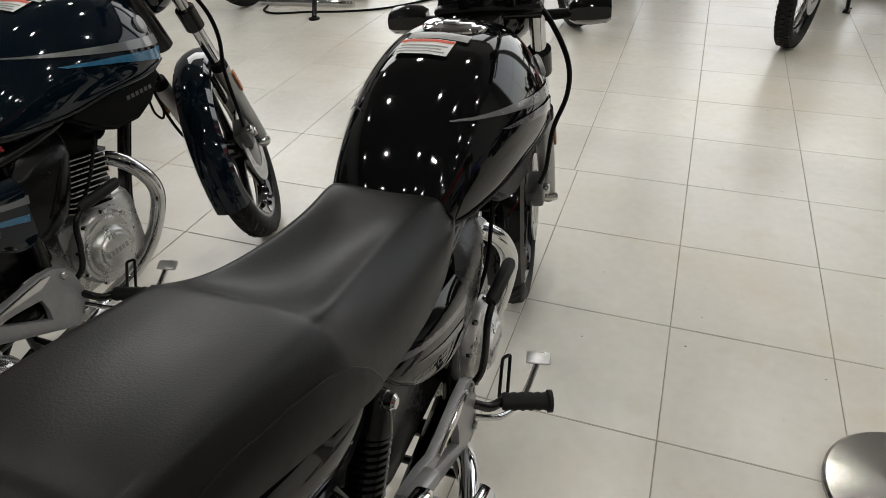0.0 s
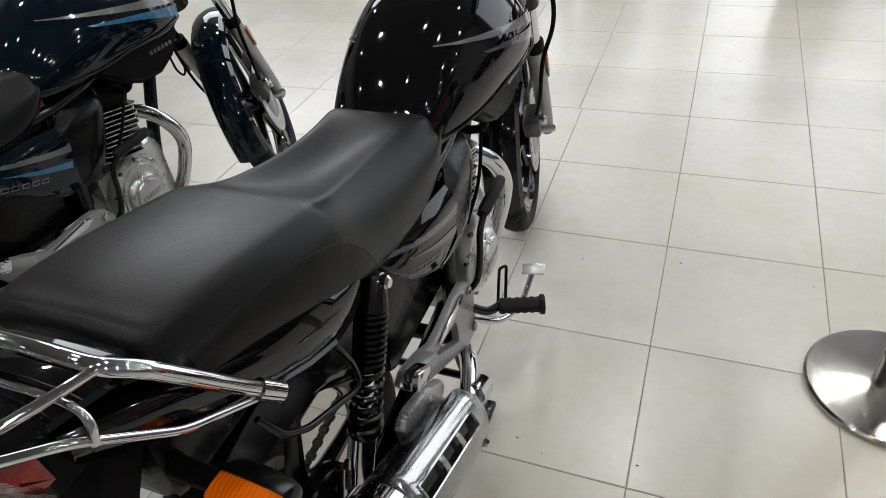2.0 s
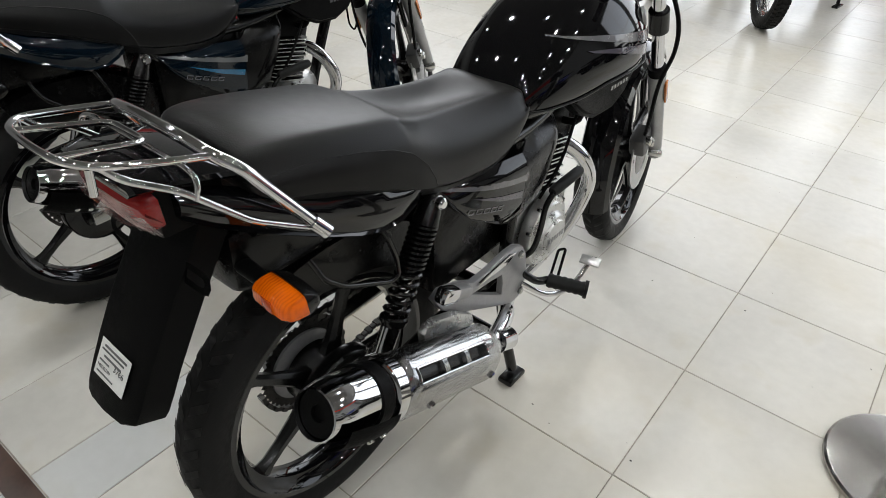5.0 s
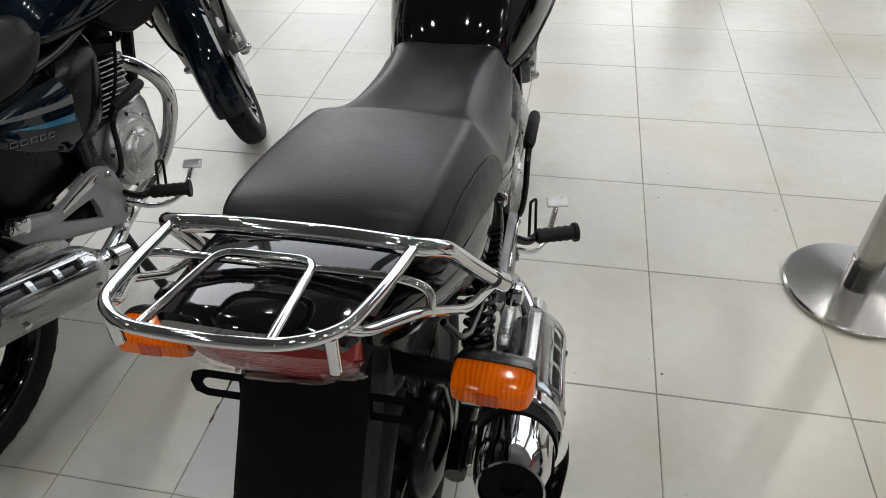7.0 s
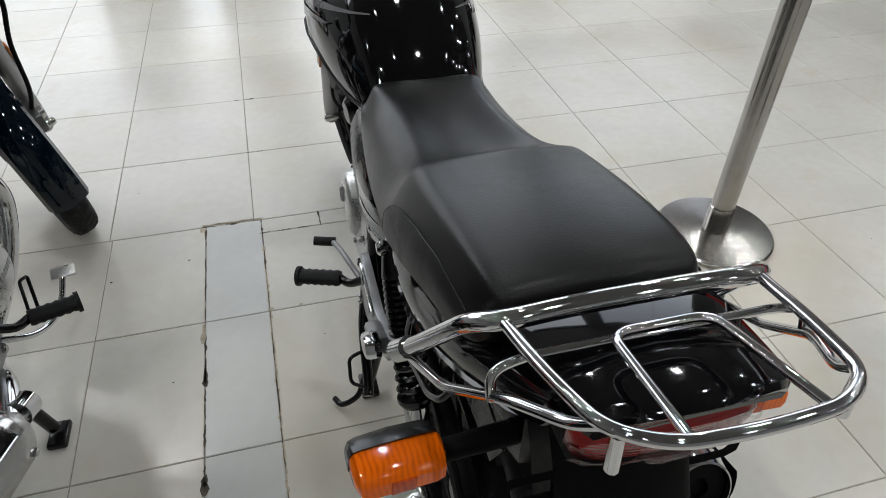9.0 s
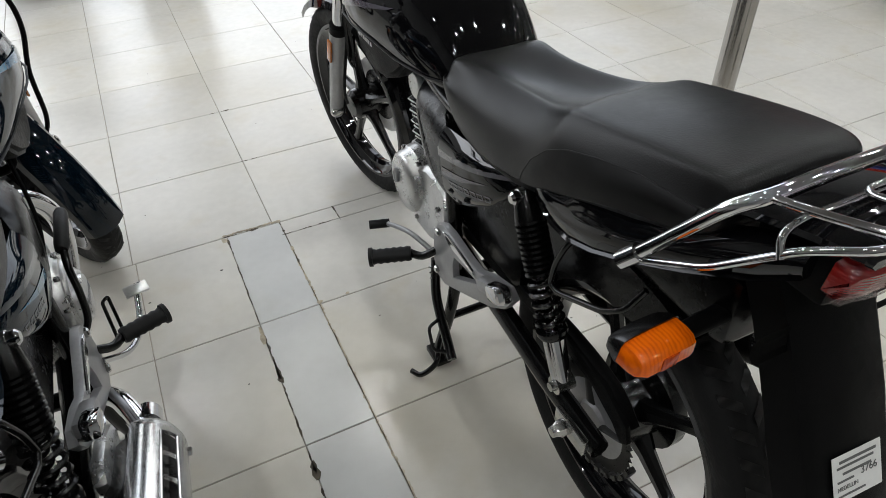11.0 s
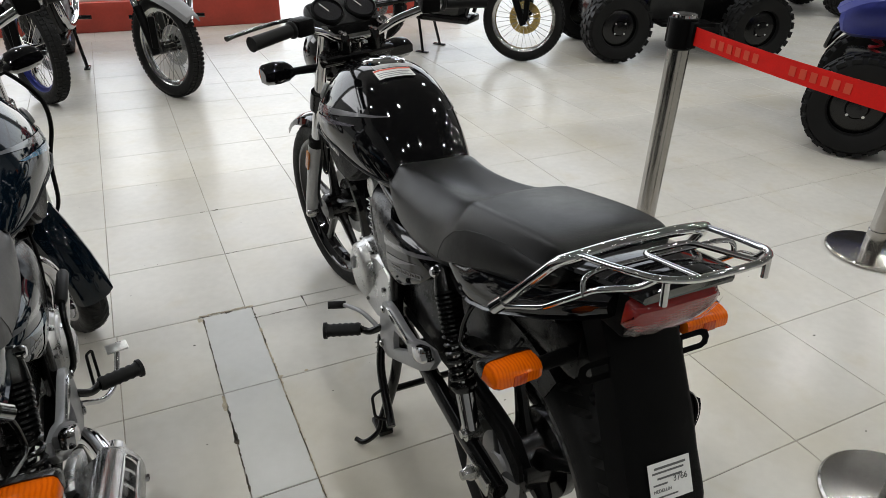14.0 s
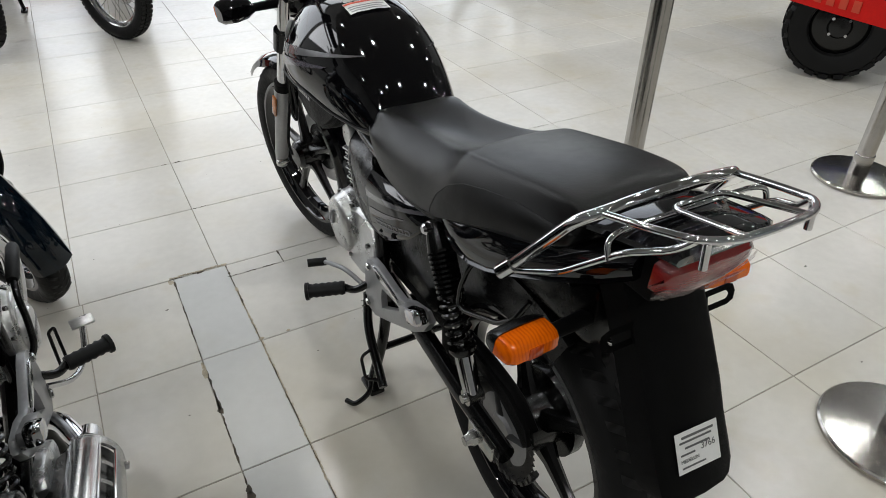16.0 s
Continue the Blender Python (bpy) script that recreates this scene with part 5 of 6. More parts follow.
    for s in (-1, 1):
        p("rack_strut", tube(rounded([(s * 0.156, -0.103, 0.786), (s * 0.142, -0.182, 0.832), (s * 0.118, -0.248, 0.896), (s * 0.093, -0.290, 0.918), (s * 0.084, -0.306, 0.938)], 0.014), 0.0043, 10), M_CHROME, rack)
        p("rack_leg", tube([(s * 0.079, -0.314, 0.938), (s * 0.079, -0.317, 0.907)], 0.0046, 10), M_CHROME, rack)
        p("rack_foot", tube([(s * 0.162, -0.092, 0.778), (s * 0.154, -0.108, 0.799)], 0.0112, 12), M_CHROME, rack)

    # fork, front mudguard and controls: all turned with the handlebar
    def q(name, bm, material, parent=bike, label="", angle=38):
        bm.transform(Matrix.Translation((0, 0, 0.31)) @ Matrix.Diagonal((1, 1, 0.985, 1)) @ Matrix.Translation((0, 0, -0.31)))
        return part(name, turned(bm, S), material, parent, label, angle)

    fork = q("front_fork", tube([HEAD + V(0, 0.02, 0) - AXIS * 0.03 + V(-0.1, 0, 0), HEAD + V(0, 0.02, 0) - AXIS * 0.03 + V(0.1, 0, 0)], 0.022, 12), M_FRAME, bike, "telescopic front fork")
    off = V(0, 0.036, 0.016)
    foot_t = (FA - HEAD - off).dot(AXIS)
    for s in (-1, 1):
        o = HEAD + off + V(s * 0.088, 0, 0)
        q("stanchion", tube([o - AXIS * 0.09, o + AXIS * 0.36], 0.0165, 16), M_CHROME, fork, "bright steel stanchion")
        q("slider", tube([o + AXIS * 0.30, o + AXIS * 0.315, o + AXIS * 0.35, o + AXIS * (foot_t - 0.03), o + AXIS * (foot_t + 0.03)], [0.022, 0.025, 0.023, 0.021, 0.018], 16), M_FORK, fork, "silver fork slider")
        q("dust_seal", tube([o + AXIS * 0.285, o + AXIS * 0.31], 0.0245, 16), M_MATT, fork)
        q("fork_clamp", tube([o + AXIS * 0.105, o + AXIS * 0.165], 0.026, 16), M_FRAME, fork, "black lower fork clamp")
        q("axle_end", lathe([(-0.01, 0.012), (0.024, 0.012), (0.03, 0.008)], FA + V(s * 0.085, 0, 0), (s, 0, 0), 12), M_STEEL, fork)
        q("reflector", turned(box(bmesh.new(), (-0.003, -0.01, -0.035), (0.003, 0.01, 0.035), 0.002), Matrix.Translation(o + AXIS * 0.37 + V(s * 0.026, 0, 0)) @ Matrix.Rotation(RAKE, 4, "X")), M_ORANGEDIM, fork, "amber side reflector")
    q("fork_bridge", box(bmesh.new(), (-0.105, 0.955, 0.868), (0.105, 1.02, 0.890), 0.01), M_FRAME, fork)
    # mudguard
    rings = []
    for i in range(15):
        a = radians(-100 + 154 * i / 14)
        r = FR + 0.022 + 0.03 * max(0, (i - 10) / 4) ** 2 + 0.015 * max(0, (3 - i) / 3)
        w = 0.052 * (1 - 0.35 * max(0, (i - 10) / 4) ** 2)
        u = V(0, math.sin(a), math.cos(a))
        c = FA + u * r
        k = 0.022
        rings.append([c + V(x * w, 0, 0) + u * d for x, d in ((-1, -k), (-0.85, -0.004), (-0.4, 0.008), (0, 0.011), (0.4, 0.008), (0.85, -0.004), (1, -k), (0.94, -k), (0.8, -0.008), (0, 0.006), (-0.8, -0.008), (-0.94, -k))])
    fm = q("front_mudguard", loft(rings), paint, bike, "glossy dark front mudguard")
    for s in (-1, 1):
        q("mudguard_stay", (lambda b: b if s > 0 else mirror(b))(plate([(1.13, 0.56), (1.21, 0.585), (1.20, 0.48), (1.155, 0.47)], 0.05, 0.062, 0.003)), M_FRAME, fm)
    # caliper and hose
    cal = q("brake_caliper", turned(box(bmesh.new(), (0.038, -0.04, -0.03), (0.085, 0.035, 0.035), 0.01), Matrix.Translation((0, 1.175, 0.36)) @ Matrix.Rotation(RAKE, 4, "X")), M_CALIPER, fork, "dark grey brake caliper")
    for dy, dz in ((-0.02, 0.012), (0.016, -0.008)):
        q("caliper_piston", lathe([(0, 0.014), (0.012, 0.014), (0.015, 0.01)], (0.083, 1.175 + dy, 0.36 + dz), (1, 0, 0), 16), M_STEEL, cal)
    q("brake_hose", tube(spline([(0.075, 1.16, 0.385), (0.095, 1.10, 0.46), (0.115, 1.06, 0.58), (0.148, 1.02, 0.68), (0.150, 1.0, 0.76), (0.115, 1.01, 0.84), (0.07, 1.03, 0.89), (0.03, 1.05, 0.91)], 7), 0.0055, 8), M_MATT)
    q("cable_guide", tube(rounded([(-0.085, 1.075, 0.745), (-0.098, 1.065, 0.70), (-0.112, 1.06, 0.53), (-0.100, 1.065, 0.505), (-0.088, 1.075, 0.53), (-0.090, 1.075, 0.64)], 0.012), 0.0036, 8), M_FRAME, fork, "black wire cable guide")
    q("meter_cable", tube(spline([(-0.06, 1.245, 0.31), (-0.10, 1.15, 0.42), (-0.09, 1.08, 0.62), (-0.06, 1.09, 0.80), (-0.03, 1.05, 0.92)], 7), 0.0045, 8), M_MATT)
    # handlebar
    bar_pts = rounded([(-0.325, 0.845, 0.985), (-0.20, 0.885, 0.992), (-0.105, 0.945, 0.955), (-0.06, 0.965, 0.925), (0.06, 0.965, 0.925), (0.105, 0.945, 0.955), (0.20, 0.885, 0.992), (0.325, 0.845, 0.985)], 0.045)
    bar = q("handlebar", tube(bar_pts, 0.011, 12), M_CHROME, bike, "chromed handlebar with black grips")
    for s in (-1, 1):
        a, b = V(s * 0.215, 0.880, 0.992), V(s * 0.332, 0.842, 0.985)
        q("grip", tube([a, a + (b - a) * 0.04, a + (b - a) * 0.07, b - (b - a) * 0.05, b], [0.021, 0.021, 0.0155, 0.0165, 0.018], 16), M_GRIP, bar, "black rubber grip")
        q("switch_housing", turned(box(bmesh.new(), (-0.026, -0.022, -0.02), (0.026, 0.026, 0.022), 0.009), Matrix.Translation((s * 0.185, 0.895, 0.99)) @ Matrix.Rotation(radians(-17 * s), 4, "Z")), M_MATT, bar, "black switch housing")
        q("hand_lever", tube(spline([(s * 0.165, 0.920, 1.0), (s * 0.20, 0.948, 1.0), (s * 0.28, 0.938, 0.996), (s * 0.365, 0.912, 0.990)], 6), [0.007] * 3 + [0.0065] * 15 + [0.0085], 10, squash=0.75), M_FRAME if s < 0 else M_ALLOY2, bar, "hand lever")
        q("bar_clamp", box(bmesh.new(), (s * 0.045 - 0.012, 0.948, 0.885), (s * 0.045 + 0.012, 0.982, 0.938), 0.006), M_FRAME, bar)
        for yy in (0.954, 0.976):
            q("clamp_bolt", bolt((s * 0.045, yy, 0.937), (0, 0, 1), 0.0065, 0.009), M_CHROME, bar)
        q("fork_cap", lathe([(0, 0.018), (0.010, 0.018), (0.012, 0.012), (0.018, 0.010)], HEAD + off + V(s * 0.088, 0, 0) - AXIS * 0.088, -AXIS, 12), M_CHROME, fork)
        # front indicators
        fi = q("indicator", tube([(s * 0.09, 1.065, 0.834), (s * 0.165, 1.085, 0.832)], [0.012, 0.010], 10), M_MATT, bike, "front indicator in a black housing")
        im = Matrix.Translation((s * 0.192, 1.10, 0.831))
        rb, rl = [], []
        for x, hz in ((-0.042, 0.018), (-0.03, 0.026), (0.0, 0.030), (0.034, 0.027), (0.042, 0.02)):
            rb.append([im @ V(x * s, y, z) for y, z in ((0.012, hz), (-0.014, hz * 0.9), (-0.028, hz * 0.45), (-0.028, -hz * 0.45), (-0.014, -hz * 0.9), (0.012, -hz))])
            rl.append([im @ V(x * s * 0.88, y, z) for y, z in ((0.0125, hz * 0.95), (0.026, hz * 0.8), (0.034, hz * 0.4), (0.034, -hz * 0.4), (0.026, -hz * 0.8), (0.0125, -hz * 0.95))])
        q("indicator_body", loft(rb), M_PAINT, fi, "glossy black housing")
        q("indicator_lens", loft(rl), M_ORANGE, fi, "amber lens")
    # headlamp and instruments
    q("headlamp", lathe([(-0.09, 0.035), (-0.075, 0.06), (-0.03, 0.084), (0.03, 0.088), (0.036, 0.084), (0.044, 0.06), (0.047, 0.01)], (0, 1.115, 0.852), (0, 1, 0), 32), paint, bike, "round headlamp shell")
    tilt_d = Matrix.Translation((0, 1.035, 0.985)) @ Matrix.Rotation(radians(34), 4, "X")
    pod = q("instrument_pod", turned(box(bmesh.new(), (-0.10, -0.05, -0.05), (0.10, 0.05, 0.0), 0.02), tilt_d), M_SATIN, bike, "black twin-dial instrument pod")
    for s in (-1, 1):
        q("dial_rim", turned(lathe([(-0.01, 0.045), (0.006, 0.045), (0.010, 0.041), (0.004, 0.039)], (s * 0.049, 0.0, 0.0), (0, 0, 1), 32), tilt_d), M_MATT, pod)
        q("dial_face", turned(lathe([(0.001, 0.038), (0.0045, 0.037), (0.0046, 0.005)], (s * 0.049, 0.0, 0.0), (0, 0, 1), 32), tilt_d), M_DIAL, pod)
        q("needle", turned(box(bmesh.new(), (s * 0.049 - 0.001, -0.004, 0.0052), (s * 0.049 + 0.001, 0.03, 0.0062)), tilt_d @ Matrix.Translation((s * 0.049, 0, 0)) @ Matrix.Rotation(radians(25), 4, "Z") @ Matrix.Translation((-s * 0.049, 0, 0))), M_WHITE, pod)
    q("instrument_bracket", box(bmesh.new(), (-0.09, 1.0, 0.91), (0.09, 1.06, 0.955), 0.012), M_MATT)
    q("ignition_switch", lathe([(0, 0.018), (0.02, 0.018), (0.022, 0.012)], (0, 0.985, 0.892), (0, -0.2, 0.98), 18), M_STEEL)
    return bike


M_FILMCLEAR = mat("clear_film", (0.78, 0.72, 0.70), 0.12, noise=(60, 0.2), bump=(90, 0.003), **{"Alpha": 0.22})
M_PANEL = mat("smooth_black_vinyl", (0.004, 0.004, 0.004), 0.42, noise=(9, 0.15), **{"Specular IOR Level": 0.2})
M_WING = mat("dark_satin_panel", (0.008, 0.008, 0.009), 0.27, noise=(8, 0.1), **{"Specular IOR Level": 0.35})
M_ORANGEDIM = mat("amber_reflector", (0.45, 0.14, 0.03), 0.25, coat=0.5)

BIKE1 = pose(0.334, -0.778, 0, 0, 0, -0.45)
motorcycle(BIKE1, "glossy black commuter motorcycle with chrome rack, standing upright on the tiles", "parked motorcycles", M_PAINT, M_DECAL, M_DECAL2, 10.5, M_WING)
BIKE2 = pose(-0.595, -0.742, 0, 0, 0, -0.8)
motorcycle(BIKE2, "blue-black commuter motorcycle with blue decals, its bars turned hard over", "parked motorcycles", M_BLUEBLACK, M_SILVERFILM, M_BLUE, 33.0, M_UNDER)
BIKE3 = pose(-1.55, -0.62, 0, 0, 0, 0)
motorcycle(BIKE3, "red commuter motorcycle with grey decals, parked third in the row", "parked motorcycles", M_REDPLASTIC, M_DECAL, M_DECAL, 20.0, M_UNDER)

# ---- barrier posts and belt ----
def stanchion(x, y, label):
    s = empty("stanchion", pose(x, y, 0), label, "barrier post", "barrier posts")
    part("base", lathe([(0, 0.165), (0.004, 0.169), (0.013, 0.169), (0.0180, 0.164), (0.0184, 0.159), (0.021, 0.06), (0.023, 0.04)], (0, 0, 0), (0, 0, 1), 72), M_STANCHION, s, "round polished steel base")
    part("post", lathe([(0.02, 0.033), (0.93, 0.033)], (0, 0, 0), (0, 0, 1), 36), M_STANCHION, s)
    part("collar", lathe([(0.02, 0.0365), (0.105, 0.0365), (0.108, 0.034)], (0, 0, 0), (0, 0, 1), 36), M_STANCHION, s)
    h = part("belt_head", lathe([(0.855, 0.034), (0.86, 0.041), (0.945, 0.041), (0.948, 0.036)], (0, 0, 0), (0, 0, 1), 28), M_MATT, s, "black belt cassette")
    part("top_cap", lathe([(0.948, 0.036), (0.956, 0.036), (0.958, 0.030)], (0, 0, 0), (0, 0, 1), 28), M_CHROME, h)
    for a in (-92, 88):
        part("belt_slot", turned(box(bmesh.new(), (0.036, -0.012, 0.865), (0.058, 0.012, 0.94), 0.004), pose(0, 0, 0, 0, 0, a)), M_MATT, h)
    return s


POSTS = [(1.303, 0.003), (2.376, -0.193), (1.236, -1.048)]
for x, y in POSTS:
    stanchion(x, y, "polished steel barrier post on a round base")
# belt along the lane
a, b = V(*POSTS[0], 0), V(*POSTS[2], 0)
u = (b - a).normalized()
n = 28
line = []
for i in range(n + 1):
    t = i / n
    q = a + u * 0.05 + (b - a - u * 0.1) * t
    z = 0.903 - 4 * 0.012 * t * (1 - t)
    line.append(V(q.x, q.y, z))


def ribbon(line, z0, z1, thick, side):
    bm = bmesh.new()
    nrm = V(-u.y, u.x, 0) * side
    rings = [[q + V(0, 0, z1), q + V(0, 0, z0), q + V(0, 0, z0) + nrm * thick, q + V(0, 0, z1) + nrm * thick] for q in line]
    vs = [[bm.verts.new(p) for p in r] for r in rings]
    for r, s in zip(vs, vs[1:]):
        for k in range(4):
            bm.faces.new((r[k], r[(k + 1) % 4], s[(k + 1) % 4], s[k]))
    bm.faces.new(vs[0])
    bm.faces.new(vs[-1])
    return bm


belt = part("barrier_belt", ribbon(line, -0.026, 0.026, 0.0016, 1), M_BELT)
tagged(belt, "red woven barrier belt stretched between two steel posts", "barrier belt")
for k in range(3):
    for j in range(6):
        c = 2.3 + k * 8.4 + j * 0.95
        seg = []
        for w in (c, c + 0.55):
            i = min(int(w), n - 1)
            seg.append(line[i].lerp(line[i + 1], w - i) - V(-u.y, u.x, 0) * 0.0014)
        part("belt_mark", ribbon(seg, -0.012, 0.012, 0.001, 1), M_BELTINK, belt)

# dark strip on the floor
strip = part("floor_strip", box(bmesh.new(), (-3.0, -1.256, -0.0015), (0.9, -1.203, 0.003), 0.001), M_STRIP)
tagged(strip, "dark brown strip set across the floor", "", "", "structure")


# ---- far vehicles ----
def spoked_wheel(parent, c, axis, R, w, rim_r, rim_mat, knobs, disc=None, disc_r=0.11):
    """A wire-spoked wheel with a blocked tyre."""
    axis = Vector(axis).normalized()
    fwd = axis.cross(V(0, 0, 1)).normalized()
    wheel = part("wheel", lathe([(-0.05, 0.02), (-0.05, 0.035), (0.05, 0.035), (0.05, 0.02)], c, axis, 20), M_FRAME, parent)
    part("tyre", lathe(tyre_profile(R - 0.004, w, rim_r), c, axis, 56, close=True), M_RUBBER, wheel, "black block-tread tyre")
    bm = bmesh.new()
    for k in range(knobs):
        for x, r, off in ((-0.3, 0.985, 0), (0, 1.0, 0.5), (0.3, 0.985, 0)):
            a = 2 * math.pi * (k + off) / knobs
            d = fwd * math.sin(a) + V(0, 0, 1) * math.cos(a)
            t = fwd * math.cos(a) - V(0, 0, 1) * math.sin(a)
            m = Matrix((axis, t, d)).transposed().to_4x4()
            m.translation = c + axis * (x * w) + d * (R * r - 0.006)
            box(bm, (-w * 0.12, -R * 2.1 / knobs, -0.006), (w * 0.12, R * 2.1 / knobs, 0.006), 0, m)
    tagged(part("tread", bm, M_RUBBER, wheel), kind="stuff")
    part("rim", lathe(rim_profile(w * 0.7, rim_r), c, axis, 48, close=True), rim_mat, wheel)
    bm = bmesh.new()
    for k in range(32):
        a = 2 * math.pi * k / 32
        b = a + (0.25 if k % 2 else -0.25)
        s = 0.035 if k % 4 < 2 else -0.035
        p0 = c + axis * s + 0.034 * (fwd * math.sin(b) + V(0, 0, 1) * math.cos(b))
        p1 = c + (rim_r - 0.02) * (fwd * math.sin(a) + V(0, 0, 1) * math.cos(a))
        sweep(bm, [p0, p1], 0.0018, 4)
    tagged(part("spokes", bm, M_STEEL, wheel), kind="stuff")
    if disc:
        part("brake_disc", lathe([(0.055, disc_r * 0.55), (0.055, disc_r), (0.059, disc_r), (0.059, disc_r * 0.55)], c, axis, 36, close=True), disc, wheel)
        for k in range(5):
            a = 2 * math.pi * k / 5
            d = fwd * math.sin(a) + V(0, 0, 1) * math.cos(a)
            part("disc_arm", tube([c + axis * 0.057 + d * 0.03, c + axis * 0.057 + d * disc_r * 0.6], 0.008, 6), disc, wheel)
    return wheel


def trail_bike(where, label, colour, rim_mat, disc, turn=0.0, R=0.335, low=False, fender=None):
    """A motorcycle seen from its front: front axle at the origin, body towards +y."""
    bk = empty("motorcycle", where, label, "motorcycle", "motorcycles along the back")
    T = Matrix.Rotation(radians(turn), 3, "Z")
    ax = T @ V(1, 0, 0)
    fc = V(0, 0, R)
    spoked_wheel(bk, fc, ax, R, 0.085, R - 0.07, rim_mat, 64, disc, 0.125)
    spoked_wheel(bk, V(0, 1.36, R - 0.02), (1, 0, 0), R - 0.02, 0.11, R - 0.1, rim_mat, 36, M_DISC)
    fork = part("front_fork", tube([T @ V(-0.1, 0.27, 0.86), T @ V(0.1, 0.27, 0.86)], 0.025, 10), M_FRAME, bk, "long-travel fork")
    for s in (-1, 1):
        part("fork_leg", tube([T @ V(s * 0.09, -0.015, R - 0.03) , T @ V(s * 0.09, 0.10, R + 0.24)], [0.026, 0.028], 14), M_FORK if low and colour is not M_MATT else M_MATT, fork)
        part("fork_tube", tube([T @ V(s * 0.09, 0.10, R + 0.22), T @ V(s * 0.09, 0.28, 0.90)], 0.022, 14), M_GOLD if disc is M_GOLD else M_CHROME, fork)
        part("fork_guard", box(bmesh.new(), tuple(T @ V(s * 0.09, -0.02, R + 0.04) - V(0.02, 0.03, 0.03)), tuple(T @ V(s * 0.09, -0.02, R + 0.04) + V(0.02, 0.01, 0.16)), 0.01), M_MATT, fork)
    rings = []
    base = R + (0.03 if low else 0.20)
    for i in range(9):
        t = i / 8
        y = -0.30 + 0.62 * t
        z = base + R * (0.98 if low else 0.86) + 0.10 * t - 0.28 * (t - 0.45) ** 2 - (0.06 if low else 0)
        w = 0.05 + 0.025 * math.sin(math.pi * min(1, t * 1.2))
        rings.append([T @ V(x * w, y, z + k) for x, k in ((-1, -0.03), (-0.8, 0), (0, 0.014), (0.8, 0), (1, -0.03), (0.9, -0.032), (0, 0.006), (-0.9, -0.032))])
    part("front_mudguard", loft(rings), fender or colour, bk)
    part("engine", box(bmesh.new(), (-0.14, 0.50, 0.30), (0.14, 0.92, 0.56), 0.05), M_FIN, bk)
    part("cylinder", box(bmesh.new(), (-0.08, 0.56, 0.54), (0.08, 0.74, 0.76), 0.02), M_FRAME, bk)
    part("skid_plate", box(bmesh.new(), (-0.13, 0.42, 0.25), (0.13, 0.86, 0.31), 0.02), M_FRAME, bk)
    part("radiator_shroud", box(bmesh.new(), (-0.17, 0.42, 0.70), (0.17, 0.78, 0.98), 0.06), colour, bk)
    part("fuel_tank", box(bmesh.new(), (-0.13, 0.52, 0.86), (0.13, 0.98, 1.05), 0.07), colour, bk)
    part("seat", box(bmesh.new(), (-0.12, 0.92, 0.84), (0.12, 1.66, 0.93), 0.04), M_SEAT, bk)
    part("tail", box(bmesh.new(), (-0.09, 1.45, 0.78), (0.09, 1.88, 0.86), 0.03), colour, bk)
    for s in (-1, 1):
        part("swingarm_tube", tube([V(s * 0.1, 1.36, R - 0.02), V(s * 0.12, 0.88, 0.42)], 0.024, 10), M_FRAME, bk)
        part("frame_tube", tube(spline([V(0, 0.30, 0.86), V(s * 0.12, 0.55, 0.80), V(s * 0.13, 0.95, 0.72), V(s * 0.12, 0.92, 0.40)], 4), 0.02, 8), M_FRAME, bk)
        part("down_tube", tube([V(s * 0.03, 0.33, 0.84), V(s * 0.09, 0.46, 0.32)], 0.018, 8), M_FRAME, bk)
        part("foot_peg", tube([V(s * 0.13, 0.90, 0.34), V(s * 0.26, 0.88, 0.34)], 0.014, 8), M_FRAME, bk)
        part("grip", tube([T @ V(s * 0.24, 0.36, 1.08), T @ V(s * 0.37, 0.40, 1.08)], 0.017, 10), M_GRIP, bk)
    part("handlebar", tube(rounded([T @ V(-0.36, 0.40, 1.08), T @ V(-0.15, 0.33, 1.05), T @ V(-0.06, 0.30, 0.98), T @ V(0.06, 0.30, 0.98), T @ V(0.15, 0.33, 1.05), T @ V(0.36, 0.40, 1.08)], 0.05), 0.012, 8), M_FRAME, bk)
    part("headlamp", box(bmesh.new(), (-0.09, 0.12, 0.86), (0.09, 0.24, 1.04), 0.03), colour, bk)
    part("exhaust_pipe", tube(spline([V(0.05, 0.55, 0.62), V(0.12, 0.42, 0.52), V(0.15, 0.50, 0.36), V(0.16, 0.90, 0.36), V(0.17, 1.15, 0.52), V(0.17, 1.65, 0.72)], 5), 0.026, 12), M_CHROME, bk)
    cs = part("stand_bar", tube([V(-0.15, 0.86, 0.27), V(0.15, 0.86, 0.27)], 0.014, 8), M_FRAME, bk)
    for s in (-1, 1):
        part("stand_leg", tube([V(s * 0.13, 0.86, 0.27), V(s * 0.17, 0.80, 0.008)], 0.012, 8), M_FRAME, bk)
        part("stand_foot", box(bmesh.new(), (s * 0.17 - 0.02, 0.75, 0.0), (s * 0.17 + 0.02, 0.86, 0.012), 0.004), M_FRAME, bk)
    return bk


